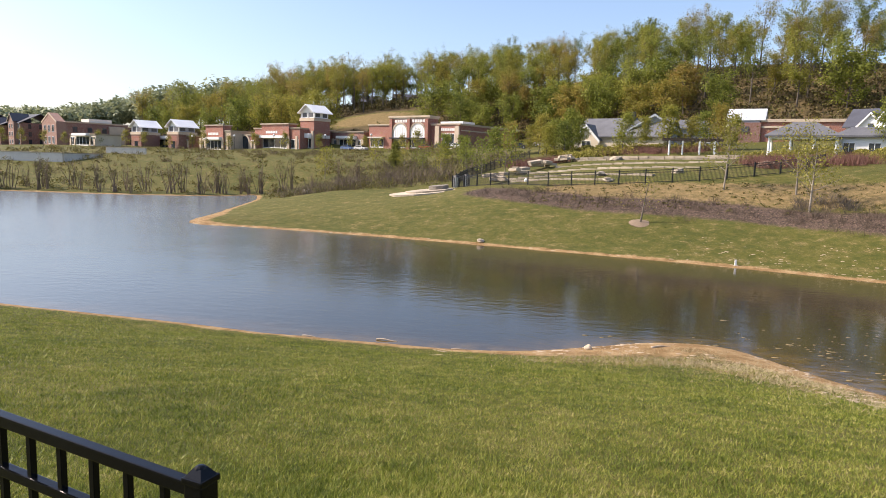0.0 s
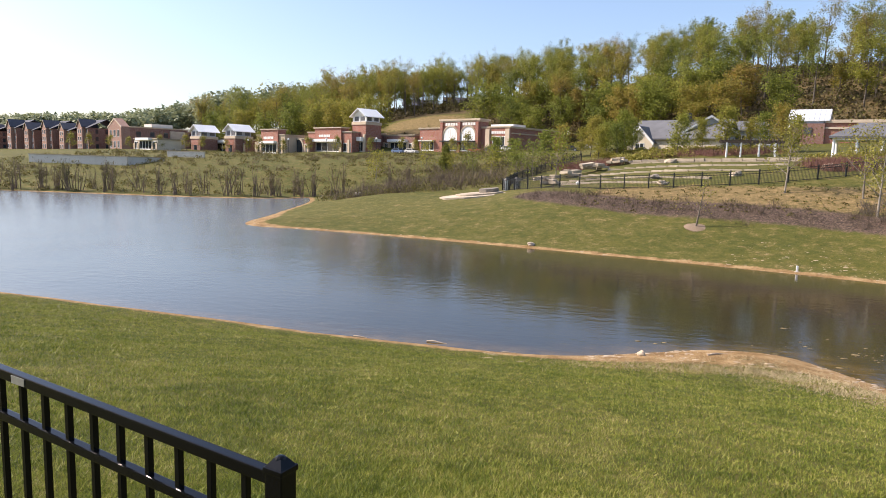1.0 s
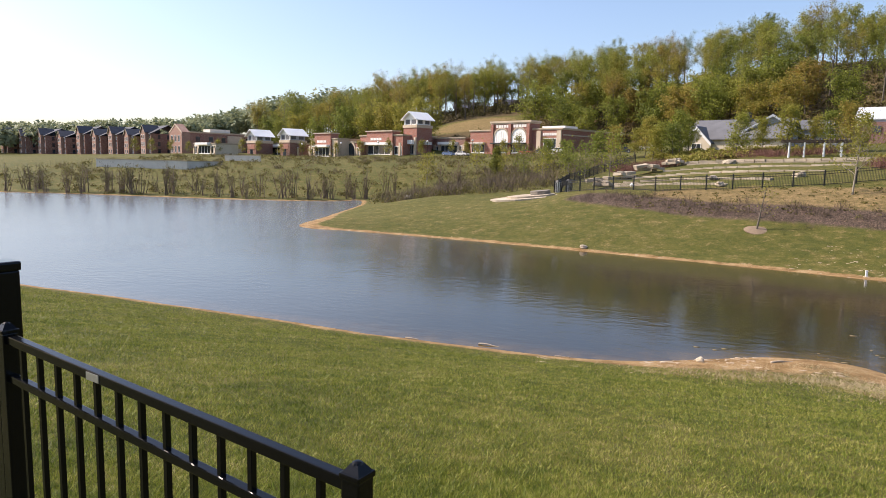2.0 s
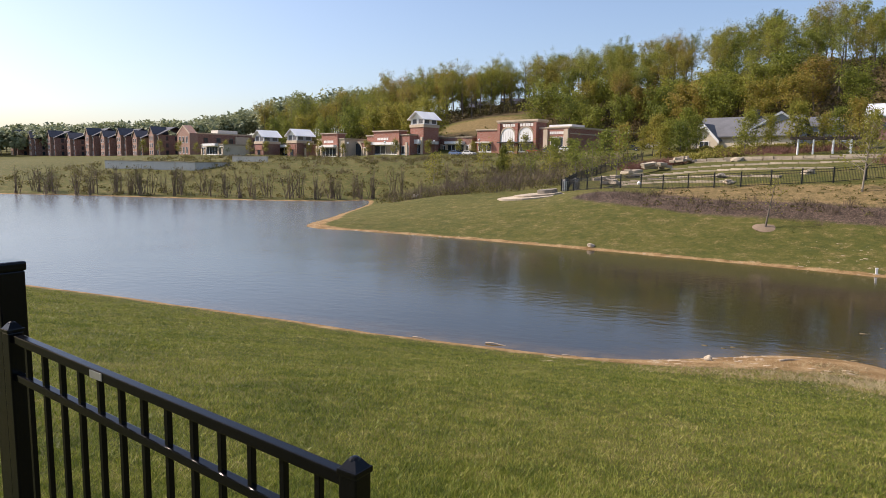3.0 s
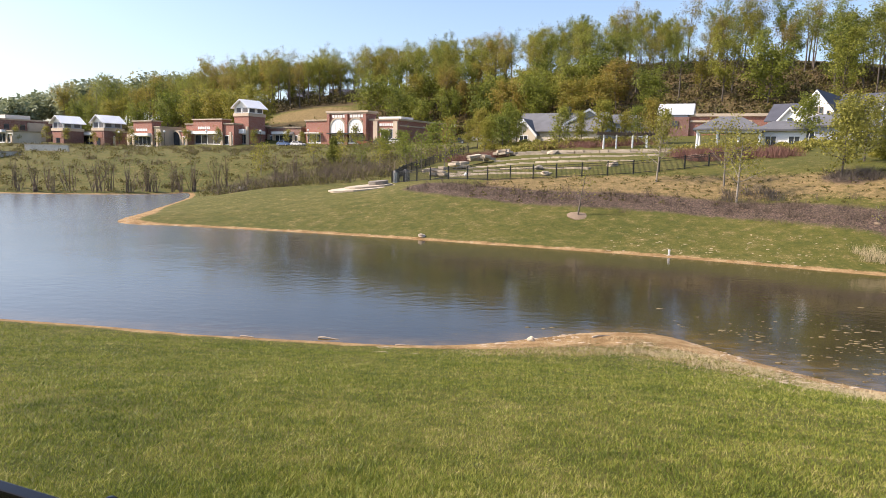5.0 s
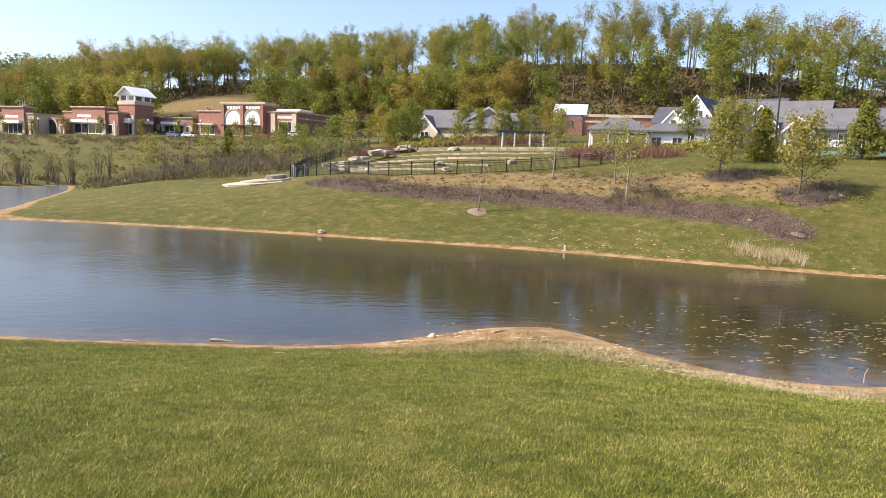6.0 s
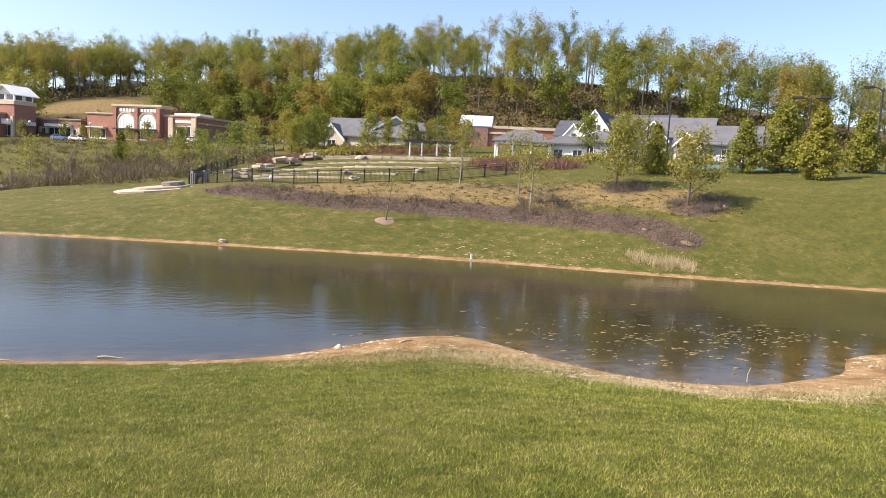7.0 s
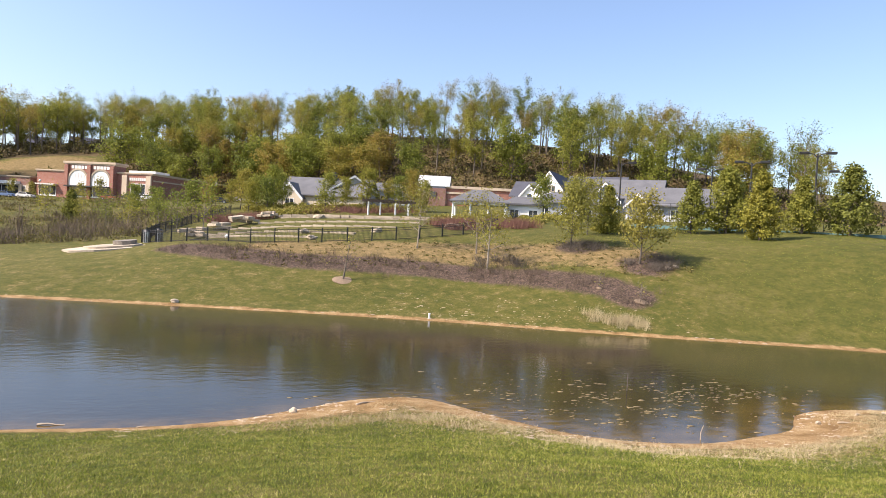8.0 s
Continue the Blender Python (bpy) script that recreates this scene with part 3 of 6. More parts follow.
def hip_roof(w, d, z, rise, over=0.6, ridge=0.5, y0=0.0):
    bm = bmesh.new()
    x, a, b = w / 2 + over, y0 - over, y0 + d + over
    lo = [bm.verts.new(p) for p in ((-x, a, z), (x, a, z), (x, b, z), (-x, b, z))]
    lo2 = [bm.verts.new(p) for p in ((-x, a, z - 0.25), (x, a, z - 0.25), (x, b, z - 0.25), (-x, b, z - 0.25))]
    r = w / 2 * ridge
    t0, t1 = bm.verts.new((-r, (a + b) / 2, z + rise)), bm.verts.new((r, (a + b) / 2, z + rise))
    for f in ((lo[0], lo[1], t1, t0), (lo[1], lo[2], t1), (lo[2], lo[3], t0, t1), (lo[3], lo[0], t0), tuple(lo2[::-1])):
        bm.faces.new(f)
    for i in range(4):
        j = (i + 1) % 4
        bm.faces.new((lo2[i], lo2[j], lo[j], lo[i]))
    bmesh.ops.recalc_face_normals(bm, faces=bm.faces)
    return bm


def storefront(th, x0, x1, h, y=0.0, n=3):
    """Glazed shop windows with mullions."""
    f = part("shop_window", boxed(x0, x1, y - 0.12, y, h - 0.18, h), WHITE, th)
    part("sill", boxed(x0, x1, y - 0.12, y, 0.0, 0.35), WHITE, f)
    w = (x1 - x0) / n
    for i in range(n + 1):
        x = x0 + i * w
        part("mullion", boxed(max(x0, x - 0.07), min(x1, x + 0.07), y - 0.12, y, 0.35, h - 0.18), WHITE, f)
    for i in range(n):
        part("pane", boxed(x0 + i * w + 0.07, x0 + (i + 1) * w - 0.07, y - 0.07, y - 0.004, 0.35, h - 0.18), GLASS, f, "dark shop glass")


def sign_bars(th, x0, n, z, y, h=0.7, w=0.5, gap=0.22):
    for i in range(n):
        x = x0 + i * (w + gap)
        part("sign_bar", boxed(x, x + w, y - 0.1, y - 0.004, z, z + h), SIGN, th, "pale sign bar")


def cornice(th, w, d, z, h=0.5, out=0.3, mat=STONE, y0=0.0):
    bm = bmesh.new()
    box(bm, -w / 2 - out, w / 2 + out, y0 - out, y0 + d + out, z, z + h * 0.55)
    box(bm, -w / 2 - out * 0.55, w / 2 + out * 0.55, y0 - out * 0.55, y0 + d + out * 0.55, z - h * 0.45, z)
    part("cornice", bm, mat, th)


ROW = -30.0


def market():
    """The large shop with two white arches."""
    w, d = 34.0, 38.0
    mid = Vector((-20 - 0.866 * w / 2, 179 + 0.5 * w / 2))
    th = thing("shop_building", (mid.x, mid.y, 10.2), ROW, "red brick shop with two white arched windows", "shop", "lakeside shops")
    part("wall", boxed(-w / 2, w / 2, 0, d, -1.5, 6.6), BRICK, th)
    cornice(th, w, d, 6.6, 0.5)
    part("entrance_wall", boxed(-7.4, 7.0, -1.0, 3.0, -1.0, 8.6), BRICK, th)
    bm = bmesh.new()
    box(bm, -7.9, 7.5, -1.4, 3.4, 8.6, 9.1)
    box(bm, -7.6, 7.2, -1.2, 3.2, 8.25, 8.6)
    part("cornice", bm, STONE, th)
    for x in (-3.5, 3.1):
        fan = prism(bmesh.new(), [(px + x, pz + 3.0) for px, pz in arch_outline(5.2, 3.9)], -1.16, -1.004)
        part("arched_panel", fan, WHITE, th, "white arched panel")
        part("arch_band", ring_bm(5.2, 3.9, 0.45, -1.3, -1.004, x, 3.0), PALE, th)
        for k in range(-2, 3):
            part("glazing_bar", boxed(x + k * 0.9 - 0.05, x + k * 0.9 + 0.05, -1.2, -1.165, 3.05, 6.2 - abs(k) * 0.25), CONCRETE, th)
    part("canopy", boxed(-6.5, 6.1, -2.6, -1.0, 2.6, 2.95), BLACK_FAR, th, "dark flat canopy")
    for x in (-6.9, -0.2, 6.5):
        part("pier", boxed(x - 0.5, x + 0.5, -1.5, -1.004, -1, 8.2), BRICK, th)
    storefront(th, -6.0, 5.6, 2.6, -1.0, 5)
    sign_bars(th, -5.6, 5, 7.25, -1.0, 0.8, 0.75)
    sign_bars(th, 0.9, 5, 7.25, -1.0, 0.8, 0.75)
    storefront(th, -16.2, -11.0, 2.8, 0.0, 3)
    part("awning", boxed(-16.4, -10.6, -1.3, -0.01, 2.85, 3.2), CONCRETE, th)
    storefront(th, 11.0, 15.2, 4.2, 0.0, 3)
    for x in (9.4, 16.2):
        part("pier", boxed(x - 0.7, x + 0.7, -0.45, -0.004, -1, 6.2), STONE, th, "tan stone pier")
    sign_bars(th, 10.6, 8, 4.9, 0.0, 0.7, 0.45, 0.14)
    part("roof_unit", boxed(4, 12, 8, 14, 6.9, 8.0, 0.05), METAL_ROOF, th, "white roof plant housing")
    part("side_band", boxed(w / 2 + 0.004, w / 2 + 0.12, 0.5, d - 0.5, 4.9, 5.2), STONE, th)


def clock_tower(name, place, w, h, roof_rise, label, brick=BRICK, low=False):
    th = thing(name, place, ROW, label, "tower", "lakeside towers")
    part("wall", boxed(-w / 2, w / 2, 0, w, -1, h), brick, th)
    part("band", boxed(-w / 2 - 0.2, w / 2 + 0.2, -0.2, w + 0.2, h, h + 0.9), STONE, th)
    up = h + 0.9
    part("lantern", boxed(-w / 2 + 0.35, w / 2 - 0.35, 0.35, w - 0.35, up, up + 1.9), WHITE if not low else SIDING, th, "pale louvred upper stage")
    for x in (-w / 2 + 0.2, 0.0, w / 2 - 0.2):
        part("lantern_post", boxed(x - 0.16, x + 0.16, 0.15, 0.45, up, up + 1.9), WHITE, th)
    for x in (-w * 0.23, w * 0.23):
        part("louvre", boxed(x - w * 0.14, x + w * 0.14, 0.26, 0.345, up + 0.3, up + 1.6), SHINGLE, th)
        part("louvre", boxed(w / 2 - 0.345, w / 2 - 0.26, w / 2 + x - w * 0.14, w / 2 + x + w * 0.14, up + 0.3, up + 1.6), SHINGLE, th)
    part("roof", gable_roof(w - 0.4, w, up + 1.9, roof_rise, 0.8, 0.18), METAL_ROOF, th, "white standing-seam gable roof")
    seams = bmesh.new()
    k = roof_rise / ((w - 0.4) / 2)
    for i in range(11):
        y = -0.7 + (w + 1.4) * i / 10
        for sx in (-1, 1):
            e = (w - 0.4) / 2 + 0.8
            v = [seams.verts.new((sx * a, y + b, up + 1.9 + roof_rise + 0.19 - a * k + c)) for a in (0.05, e) for b in (-0.04, 0.04) for c in (0.0, 0.09)]
            bmesh.ops.convex_hull(seams, input=v)
    part("roof_seams", seams, METAL_ROOF, th)
    part("gable_wall", prism(bmesh.new(), [(-w / 2 + 0.35, up + 1.9), (w / 2 - 0.35, up + 1.9), (0, up + 1.8 + roof_rise)], 0.2, 0.5), WHITE, th)
    if not low:
        storefront(th, -w / 2 + 0.9, w / 2 - 0.9, 3.2, 0.0, 3)
        part("awning", boxed(-w / 2 + 0.6, w / 2 - 0.6, -1.4, -0.01, 3.3, 4.6), WHITE, th, "white awning")
        for x in (-w / 2 + 0.4, w / 2 - 0.4):
            part("pier", boxed(x - 0.4, x + 0.4, -0.5, -0.004, -1, 5.4), STONE, th, "tan stone pier")
        part("awning", boxed(w / 2 + 0.01, w / 2 + 1.2, 1.2, w - 1.0, 3.3, 4.2), CONCRETE, th)
    else:
        part("entrance", boxed(-1.0, 1.0, -0.1, -0.004, -0.3, 2.6), GLASS, th)
        part("red_panel", boxed(-w / 2 + 0.8, w / 2 - 0.8, -0.12, -0.004, h - 2.2, h - 0.5), BRICK, th)
    return th


def small_shop(place, w, d, h, label, wall=BRICK, mid_rise=1.2, arch=False, sign=True):
    th = thing("shop_building", place, ROW, label, "shop", "lakeside shops")
    part("wall", boxed(-w / 2, w / 2, 0, d, -1.2, h), wall, th)
    cornice(th, w, d, h, 0.45, 0.3, PALE)
    if mid_rise:
        part("raised_wall", boxed(-w * 0.3, w * 0.3, -0.6, 2.5, -1.0, h + mid_rise), BRICK, th)
        bm = bmesh.new()
        box(bm, -w * 0.3 - 0.35, w * 0.3 + 0.35, -0.95, 2.85, h + mid_rise, h + mid_rise + 0.35)
        part("cornice", bm, PALE, th)
    y = -0.6 if mid_rise else 0.0
    if arch:
        part("arched_opening", prism(bmesh.new(), [(px, pz) for px, pz in arch_outline(4.2, 4.4)], y - 0.1, y - 0.004), GLASS, th, "dark arched doorway")
        part("arch_band", ring_bm(4.2, 4.4, 0.6, y - 0.3, y - 0.004), PALE, th)
        for x in (-w * 0.36, w * 0.36):
            storefront(th, x - w * 0.09, x + w * 0.09, 3.0, 0.0, 2)
    else:
        storefront(th, -w * 0.26, w * 0.26, 3.1, y, 4)
        part("awning", boxed(-w * 0.28, w * 0.28, y - 1.4, y - 0.01, 3.2, 4.0), WHITE, th, "pale fabric awning")
        for x in (-w * 0.4, w * 0.4):
            storefront(th, x - w * 0.08, x + w * 0.08, 2.9, 0.0, 2)
        if sign:
            sign_bars(th, -w * 0.2, 7, 4.7, y, 0.75, 0.6)
    for x in (-w * 0.5 + 0.5, -w * 0.3, w * 0.3, w * 0.5 - 0.5):
        part("pier", boxed(x - 0.45, x + 0.45, y - 0.35, y - 0.004, -1, h * 0.62), STONE, th, "tan stone pier")
    return th


def townhouse(place, w=10.0, d=13.0, h=8.0, rise=3.2, turn=ROW):
    th = thing("townhouse", place, turn, "brown brick townhouse with a dark gabled roof", "townhouse", "terrace of townhouses")
    part("wall", boxed(-w / 2, w / 2, 0, d, -2, h), BRICK_DARK, th)
    roof = gable_roof(d, w, h, rise, 0.4, 0.2)
    bmesh.ops.transform(roof, matrix=pose(-w / 2, d / 2, 0, 0, 0, -90) , verts=roof.verts)
    part("roof", roof, SHINGLE_DARK, th, "dark slate roof")
    part("bay", gable_body(w * 0.5, 3.5, -2, h + 0.6, 2.6, -1.2), ROSE_BRICK, th)
    part("bay_roof", gable_roof(w * 0.5, 5.5, h + 0.6, 2.6, 0.25, 0.15, -1.2), SHINGLE_DARK, th)
    part("bay_trim", trim_bm(w * 0.5, h + 0.6, 2.6, -1.46, 0.25, 0.2), PALE, th)
    for z in (0.6, 3.3, 6.0):
        for x in (-1.1, 1.1):
            window(th, x, z, 1.0, 1.6, -1.2)
        window(th, -w * 0.38, z, 1.0, 1.6, 0.0)
        window(th, w * 0.38, z, 1.0, 1.6, 0.0)
    for y in (3.0, 6.5, 10.0):
        for z in (0.6, 3.3, 6.0):
            part("side_window", boxed(w / 2 + 0.004, w / 2 + 0.05, y - 0.5, y + 0.5, z, z + 1.6), GLASS, th)
    return th


market()
clock_tower("shop_tower", (-68.8, 196.0, 9.3), 6.3, 8.4, 2.0, "brick corner tower with white metal gable roof")
small_shop((-79.6, 198.6, 9.1), 22, 14, 6.2, "brick shop with pale awnings and cornice")
small_shop((-91.4, 202.0, 8.5), 11.5, 12, 4.6, "low brick arcade with an arched doorway", BRICK, 0, True)
small_shop((-101.6, 202.6, 8.2), 16, 13, 5.9, "brick shop with stone piers and raised front", STONE, 1.7)
small_shop((-57.0, 199.5, 9.6), 14, 10, 5.2, "dark brick shop wing with a flat roof", BRICK_DARK, 0, False, False)
clock_tower("shop_tower", (-119.5, 208.1, 8.3), 6.6, 4.6, 2.0, "low dark brick pavilion with white gable roof", BRICK_DARK, True)
clock_tower("shop_tower", (-134.5, 210.8, 8.2), 6.6, 4.4, 2.0, "low dark brick pavilion with white gable roof", BRICK_DARK, True)
small_shop((-127.0, 216.0, 8.4), 30, 12, 4.2, "long low brick shop behind the pavilions", BRICK_DARK, 0, False, False)
small_shop((-146.0, 199.5, 8.2), 18, 8, 3.6, "low beige shop beside the brick hall", CREAM, 0, False, False)


def brick_hall():
    w, d, h = 11.5, 34.0, 8.0
    th = thing("brick_hall", (-165.5, 209.0, 8.2), ROW, "large brown brick hall with a gabled front", "building")
    part("wall", boxed(-w / 2, w / 2, 3.0, d, -2, h), BRICK_DARK, th)
    part("front_wall", gable_body(w, 3.0, -2, h, 3.0), ROSE_BRICK, th)
    part("gable_trim", trim_bm(w, h, 3.0, -0.02, 0.3, 0.4), STONE, th)
    cornice(th, w - 0.1, d - 3.2, h, 0.5, 0.3, STONE, 3.1)
    for x in (-3.2, 0, 3.2):
        for z in (0.5, 4.4):
            window(th, x, z, 1.6, 2.4, 0.0)
    for y in (6, 11, 16, 21, 26, 31):
        for z in (1.0, 4.6):
            part("side_window", boxed(w / 2 + 0.004, w / 2 + 0.06, y - 0.8, y + 0.8, z, z + 1.9), GLASS, th)
    part("side_bay", boxed(w / 2 + 0.004, w / 2 + 0.9, 17.5, 23.0, -1, 7.2), STONE, th, "pale stone bay")
    part("roof_unit", boxed(-3, 3, 12, 20, h + 0.3, h + 1.6, 0.05), CONCRETE, th)


brick_hall()
for i, (x, y) in enumerate(((-182, 213), (-192.5, 216), (-203, 219), (-214, 222), (-225, 225), (-237, 227), (-250, 229), (-263, 231), (-276, 233))):
    if i == 0:
        first_house = townhouse((x, y, 7.6))
    else:
        copy_thing(first_house, pose(x, y, 7.5 - 0.12 * i, 0, 0, ROW) @ Matrix.Diagonal((1, 1, (1.06, 0.9, 1.0, 0.94)[i % 4], 1)))


def lodge():
    """The grey-roofed house with white gable trim."""
    th = thing("lodge", (9.9, 130.1, 9.3), -28.0, "grey-roofed lodge with white gable trim", "house")
    part("wall", boxed(-2.4, 14.5, 1.0, 11.0, -1.5, 3.2), CREAM, th)
    part("roof", turned(gable_roof(10.0, 17.0, 3.2, 3.4, 0.5, 0.2), -90), SHINGLE, th).location = (-2.5, 6.0, 0)
    part("front_gable", gable_body(4.9, 4.5, -1.5, 2.6, 2.6), CREAM, th)
    part("front_roof", gable_roof(4.9, 6.0, 2.6, 2.6, 0.45, 0.18), SHINGLE, th)
    part("gable_trim", trim_bm(4.9, 2.6, 2.6, -0.5, 0.45, 0.45), WHITE, th, "white gable boards")
    window(th, 0.0, 0.3, 1.8, 1.9, 0.0)
    cross = [part("cross_gable", gable_body(8.6, 9.0, -1.5, 4.6, 2.7), SIDING, th), part("cross_roof", gable_roof(8.6, 10.0, 4.6, 2.7, 0.5, 0.2), SHINGLE, th),
             part("cross_trim", trim_bm(8.6, 4.6, 2.7, -0.52, 0.5, 0.3), WHITE, th)]
    for ob in cross:
        ob.matrix_local = pose(11.3, 4.5, 0.0, 0, 0, 24)
    half = part("half_round_window", prism(bmesh.new(), arch_outline(1.8, 1.1), -0.1, -0.004), WHITE, th, "white half-round window")
    half.matrix_local = pose(11.3, 4.5, 4.4, 0, 0, 24)
    part("porch_roof", boxed(7.6, 14.5, 1.2, 4.2, 2.7, 2.95), SHINGLE, th)
    for x in (8.0, 11.0, 14.0):
        part("porch_post", boxed(x - 0.12, x + 0.12, 1.4, 1.64, -1.5, 2.7), WHITE, th)
    part("chimney", boxed(6.4, 7.3, 5.0, 5.9, 4.5, 7.9, 0.03), BLACK_FAR, th, "dark flue on the roof")


def low_house(place, turn, w, d, h, rise, label, wall=CREAM, roof=SHINGLE):
    th = thing("low_house", place, turn, label, "house", "houses by the club")
    part("wall", boxed(-w / 2, w / 2, 0, d, -2, h), wall, th)
    part("roof", hip_roof(w, d, h + 0.25, rise), roof, th)
    n = max(2, int(w / 3.5))
    for i in range(n):
        window(th, -w / 2 + w * (i + 0.5) / n, h - 2.4, 1.5, 1.7, 0.0)
    return th


def club_hall():
    """Brick block with a white-roofed lantern and a long stone-topped wall."""
    th = thing("brick_block", (42.8, 144.3, 12.0), -22.0, "brick block with white metal roofed tower", "building")
    part("wall", boxed(-2.9, 2.9, 0, 6, -1.5, 4.6), BRICK_DARK, th)
    part("upper_wall", boxed(-2.6, 2.6, 0.2, 5.8, 4.6, 5.4), SIDING, th)
    roof = turned(gable_roof(5.2, 6.4, 5.4, 2.0, 0.5, 0.18), -90)
    bmesh.ops.translate(roof, vec=(-3.2, 3.0, 0), verts=roof.verts)
    part("roof", roof, METAL_ROOF, th, "white standing-seam roof")
    seams = bmesh.new()
    for i in range(9):
        x = -3.5 + 7.0 * i / 8
        v = [seams.verts.new((x + b, 3.0 - a, 5.4 + 2.0 + 0.19 - a * 0.769 + c)) for a in (0.05, 3.05) for b in (-0.04, 0.04) for c in (0.0, 0.09)]
        bmesh.ops.convex_hull(seams, input=v)
    part("roof_seams", seams, METAL_ROOF, th)
    part("wing_wall", boxed(2.904, 24.0, 0.5, 9, -1.5, 4.7), BRICK, th)
    part("wing_band", boxed(2.904, 24.2, 0.2, 9.2, 4.7, 5.3), STONE, th, "tan stone parapet")
    part("wing_band", boxed(3.0, 15.0, 0.3, 0.496, 3.5, 3.9), STONE, th)
    part("vent", boxed(-0.7, 0.7, -0.15, -0.004, 2.6, 3.8), SHINGLE_DARK, th)
    part("side_light", boxed(-3.6, -3.1, -0.4, -0.1, 3.6, 4.3, 0.05), WHITE, th)


def white_house():
    th = thing("white_house", (58.2, 116.8, 11.7), -42.0, "white gabled clubhouse with a dark grey roof", "house")
    part("wall", gable_body(4.9, 12.0, -1.5, 4.8, 3.1), WHITE, th)
    part("roof", gable_roof(4.9, 12.5, 4.8, 3.1, 0.45, 0.2), SHINGLE_DARK, th)
    part("gable_trim", trim_bm(4.9, 4.8, 3.1, -0.48, 0.45, 0.3), WHITE, th)
    for x in (-0.8, 0.0, 0.8):
        window(th, x, 4.0, 0.72, 1.15, 0.0, PALE)
    for x in (-1.9, 1.9):
        window(th, x, 3.6, 0.5, 0.9, 0.0, PALE)
    part("side_wall", boxed(-9.0, 2.0, 4.0, 12.0, -1.5, 3.4), WHITE, th)
    part("side_roof", turned(gable_roof(8.0, 11.0, 3.4, 3.0, 0.5, 0.2), -90), SHINGLE_DARK, th).location = (-9.0, 8.0, 0)
    small = [part("small_gable", gable_body(4.2, 4.0, -1.5, 3.0, 2.4), WHITE, th), part("small_roof", gable_roof(4.2, 5.0, 3.0, 2.4, 0.4, 0.18), SHINGLE_DARK, th),
             part("small_trim", trim_bm(4.2, 3.0, 2.4, -0.42, 0.4, 0.28), WHITE, th)]
    for ob in small:
        ob.location = (-4.6, 2.0, 0)
    part("small_window", boxed(-5.0, -4.2, 1.9, 1.996, 2.6, 3.6), GLASS, th)
    part("back_wall", boxed(2.46, 12.0, 5.0, 14.0, -1.5, 4.2), WHITE, th)
    part("back_roof", turned(gable_roof(9.0, 11.0, 4.2, 3.6, 0.5, 0.2), -90), SHINGLE_DARK, th).location = (2.0, 9.5, 0)


def front_house():
    th = thing("low_house", (62.8, 93.6, 10.3), -38.0, "low grey-roofed house with white porch gable", "house", "houses by the club")
    part("wall", boxed(-1.5, 12.5, 1.5, 9.0, -2, 2.9), SIDING, th)
    part("roof", turned(gable_roof(8.5, 14.5, 2.9, 2.9, 0.5, 0.2), -90), SHINGLE, th).location = (-1.8, 5.2, 0)
    part("porch_gable", prism(bmesh.new(), [(-1.9, 2.5), (1.9, 2.5), (0, 4.3)], 0.1, 1.5), CREAM, th)
    part("porch_roof", gable_roof(3.8, 3.0, 2.5, 1.9, 0.35, 0.16), SHINGLE, th)
    part("porch_trim", trim_bm(3.8, 2.5, 1.9, -0.36, 0.35, 0.3), WHITE, th, "white porch gable boards")
    for x in (-1.7, 1.7):
        part("porch_post", boxed(x - 0.14, x + 0.14, 0.0, 0.28, -2, 2.5), WHITE, th)
    for x in (3.2, 5.8, 8.4, 11.0):
        window(th, x, 0.5, 1.5, 1.6, 1.5)
    rail = bmesh.new()
    box(rail, 2.2, 12.4, 0.2, 0.28, 0.0, 0.1)
    box(rail, 2.2, 12.4, 0.2, 0.28, 0.95, 1.05)
    for i in range(52):
        box(rail, 2.25 + i * 0.195, 2.31 + i * 0.195, 0.22, 0.26, 0.1, 0.95)
    part("porch_rail", rail, WHITE, th)
    part("roof_vent", boxed(6.0, 6.5, 3.2, 3.6, 4.1, 4.6), BLACK_FAR, th)
    part("roof_vent", boxed(8.4, 8.8, 2.6, 3.0, 3.7, 4.2), BLACK_FAR, th)


lodge()
low_house((28.3, 133.0, 11.0), -16.0, 12.5, 9, 3.2, 1.9, "low house with a grey hipped roof", SIDING)
club_hall()
white_house()
low_house((55.0, 103.5, 10.6), -30.0, 11.0, 8, 2.2, 2.0, "low wing with dark grey hipped roof", SIDING, SHINGLE)
low_house((44.5, 98.0, 9.7), -26.0, 6.0, 5, 2.0, 1.3, "small pavilion wing with grey hipped roof", WHITE, SHINGLE)
front_house()


def grey_house():
    th = thing("low_house", (64.5, 106.0, 11.2), -42.0, "house with broad dark roof and white gable edge", "house", "houses by the club")
    part("wall", boxed(-2.5, 9.0, 0.0, 9.0, -2, 3.6), SIDING, th)
    part("roof", turned(gable_roof(9.0, 12.0, 3.6, 3.4, 0.5, 0.2), -90), SHINGLE, th).location = (-2.8, 4.5, 0)
    part("front_gable", gable_body(5.0, 4.0, -2, 3.0, 3.0, -1.5), SIDING, th)
    part("front_roof", gable_roof(5.0, 6.0, 3.0, 3.0, 0.4, 0.18, -1.5), SHINGLE, th)
    part("gable_trim", trim_bm(5.0, 3.0, 3.0, -1.95, 0.4, 0.3), WHITE, th, "white gable boards")
    window(th, 0.0, 0.6, 1.6, 1.7, -1.5)


grey_house()


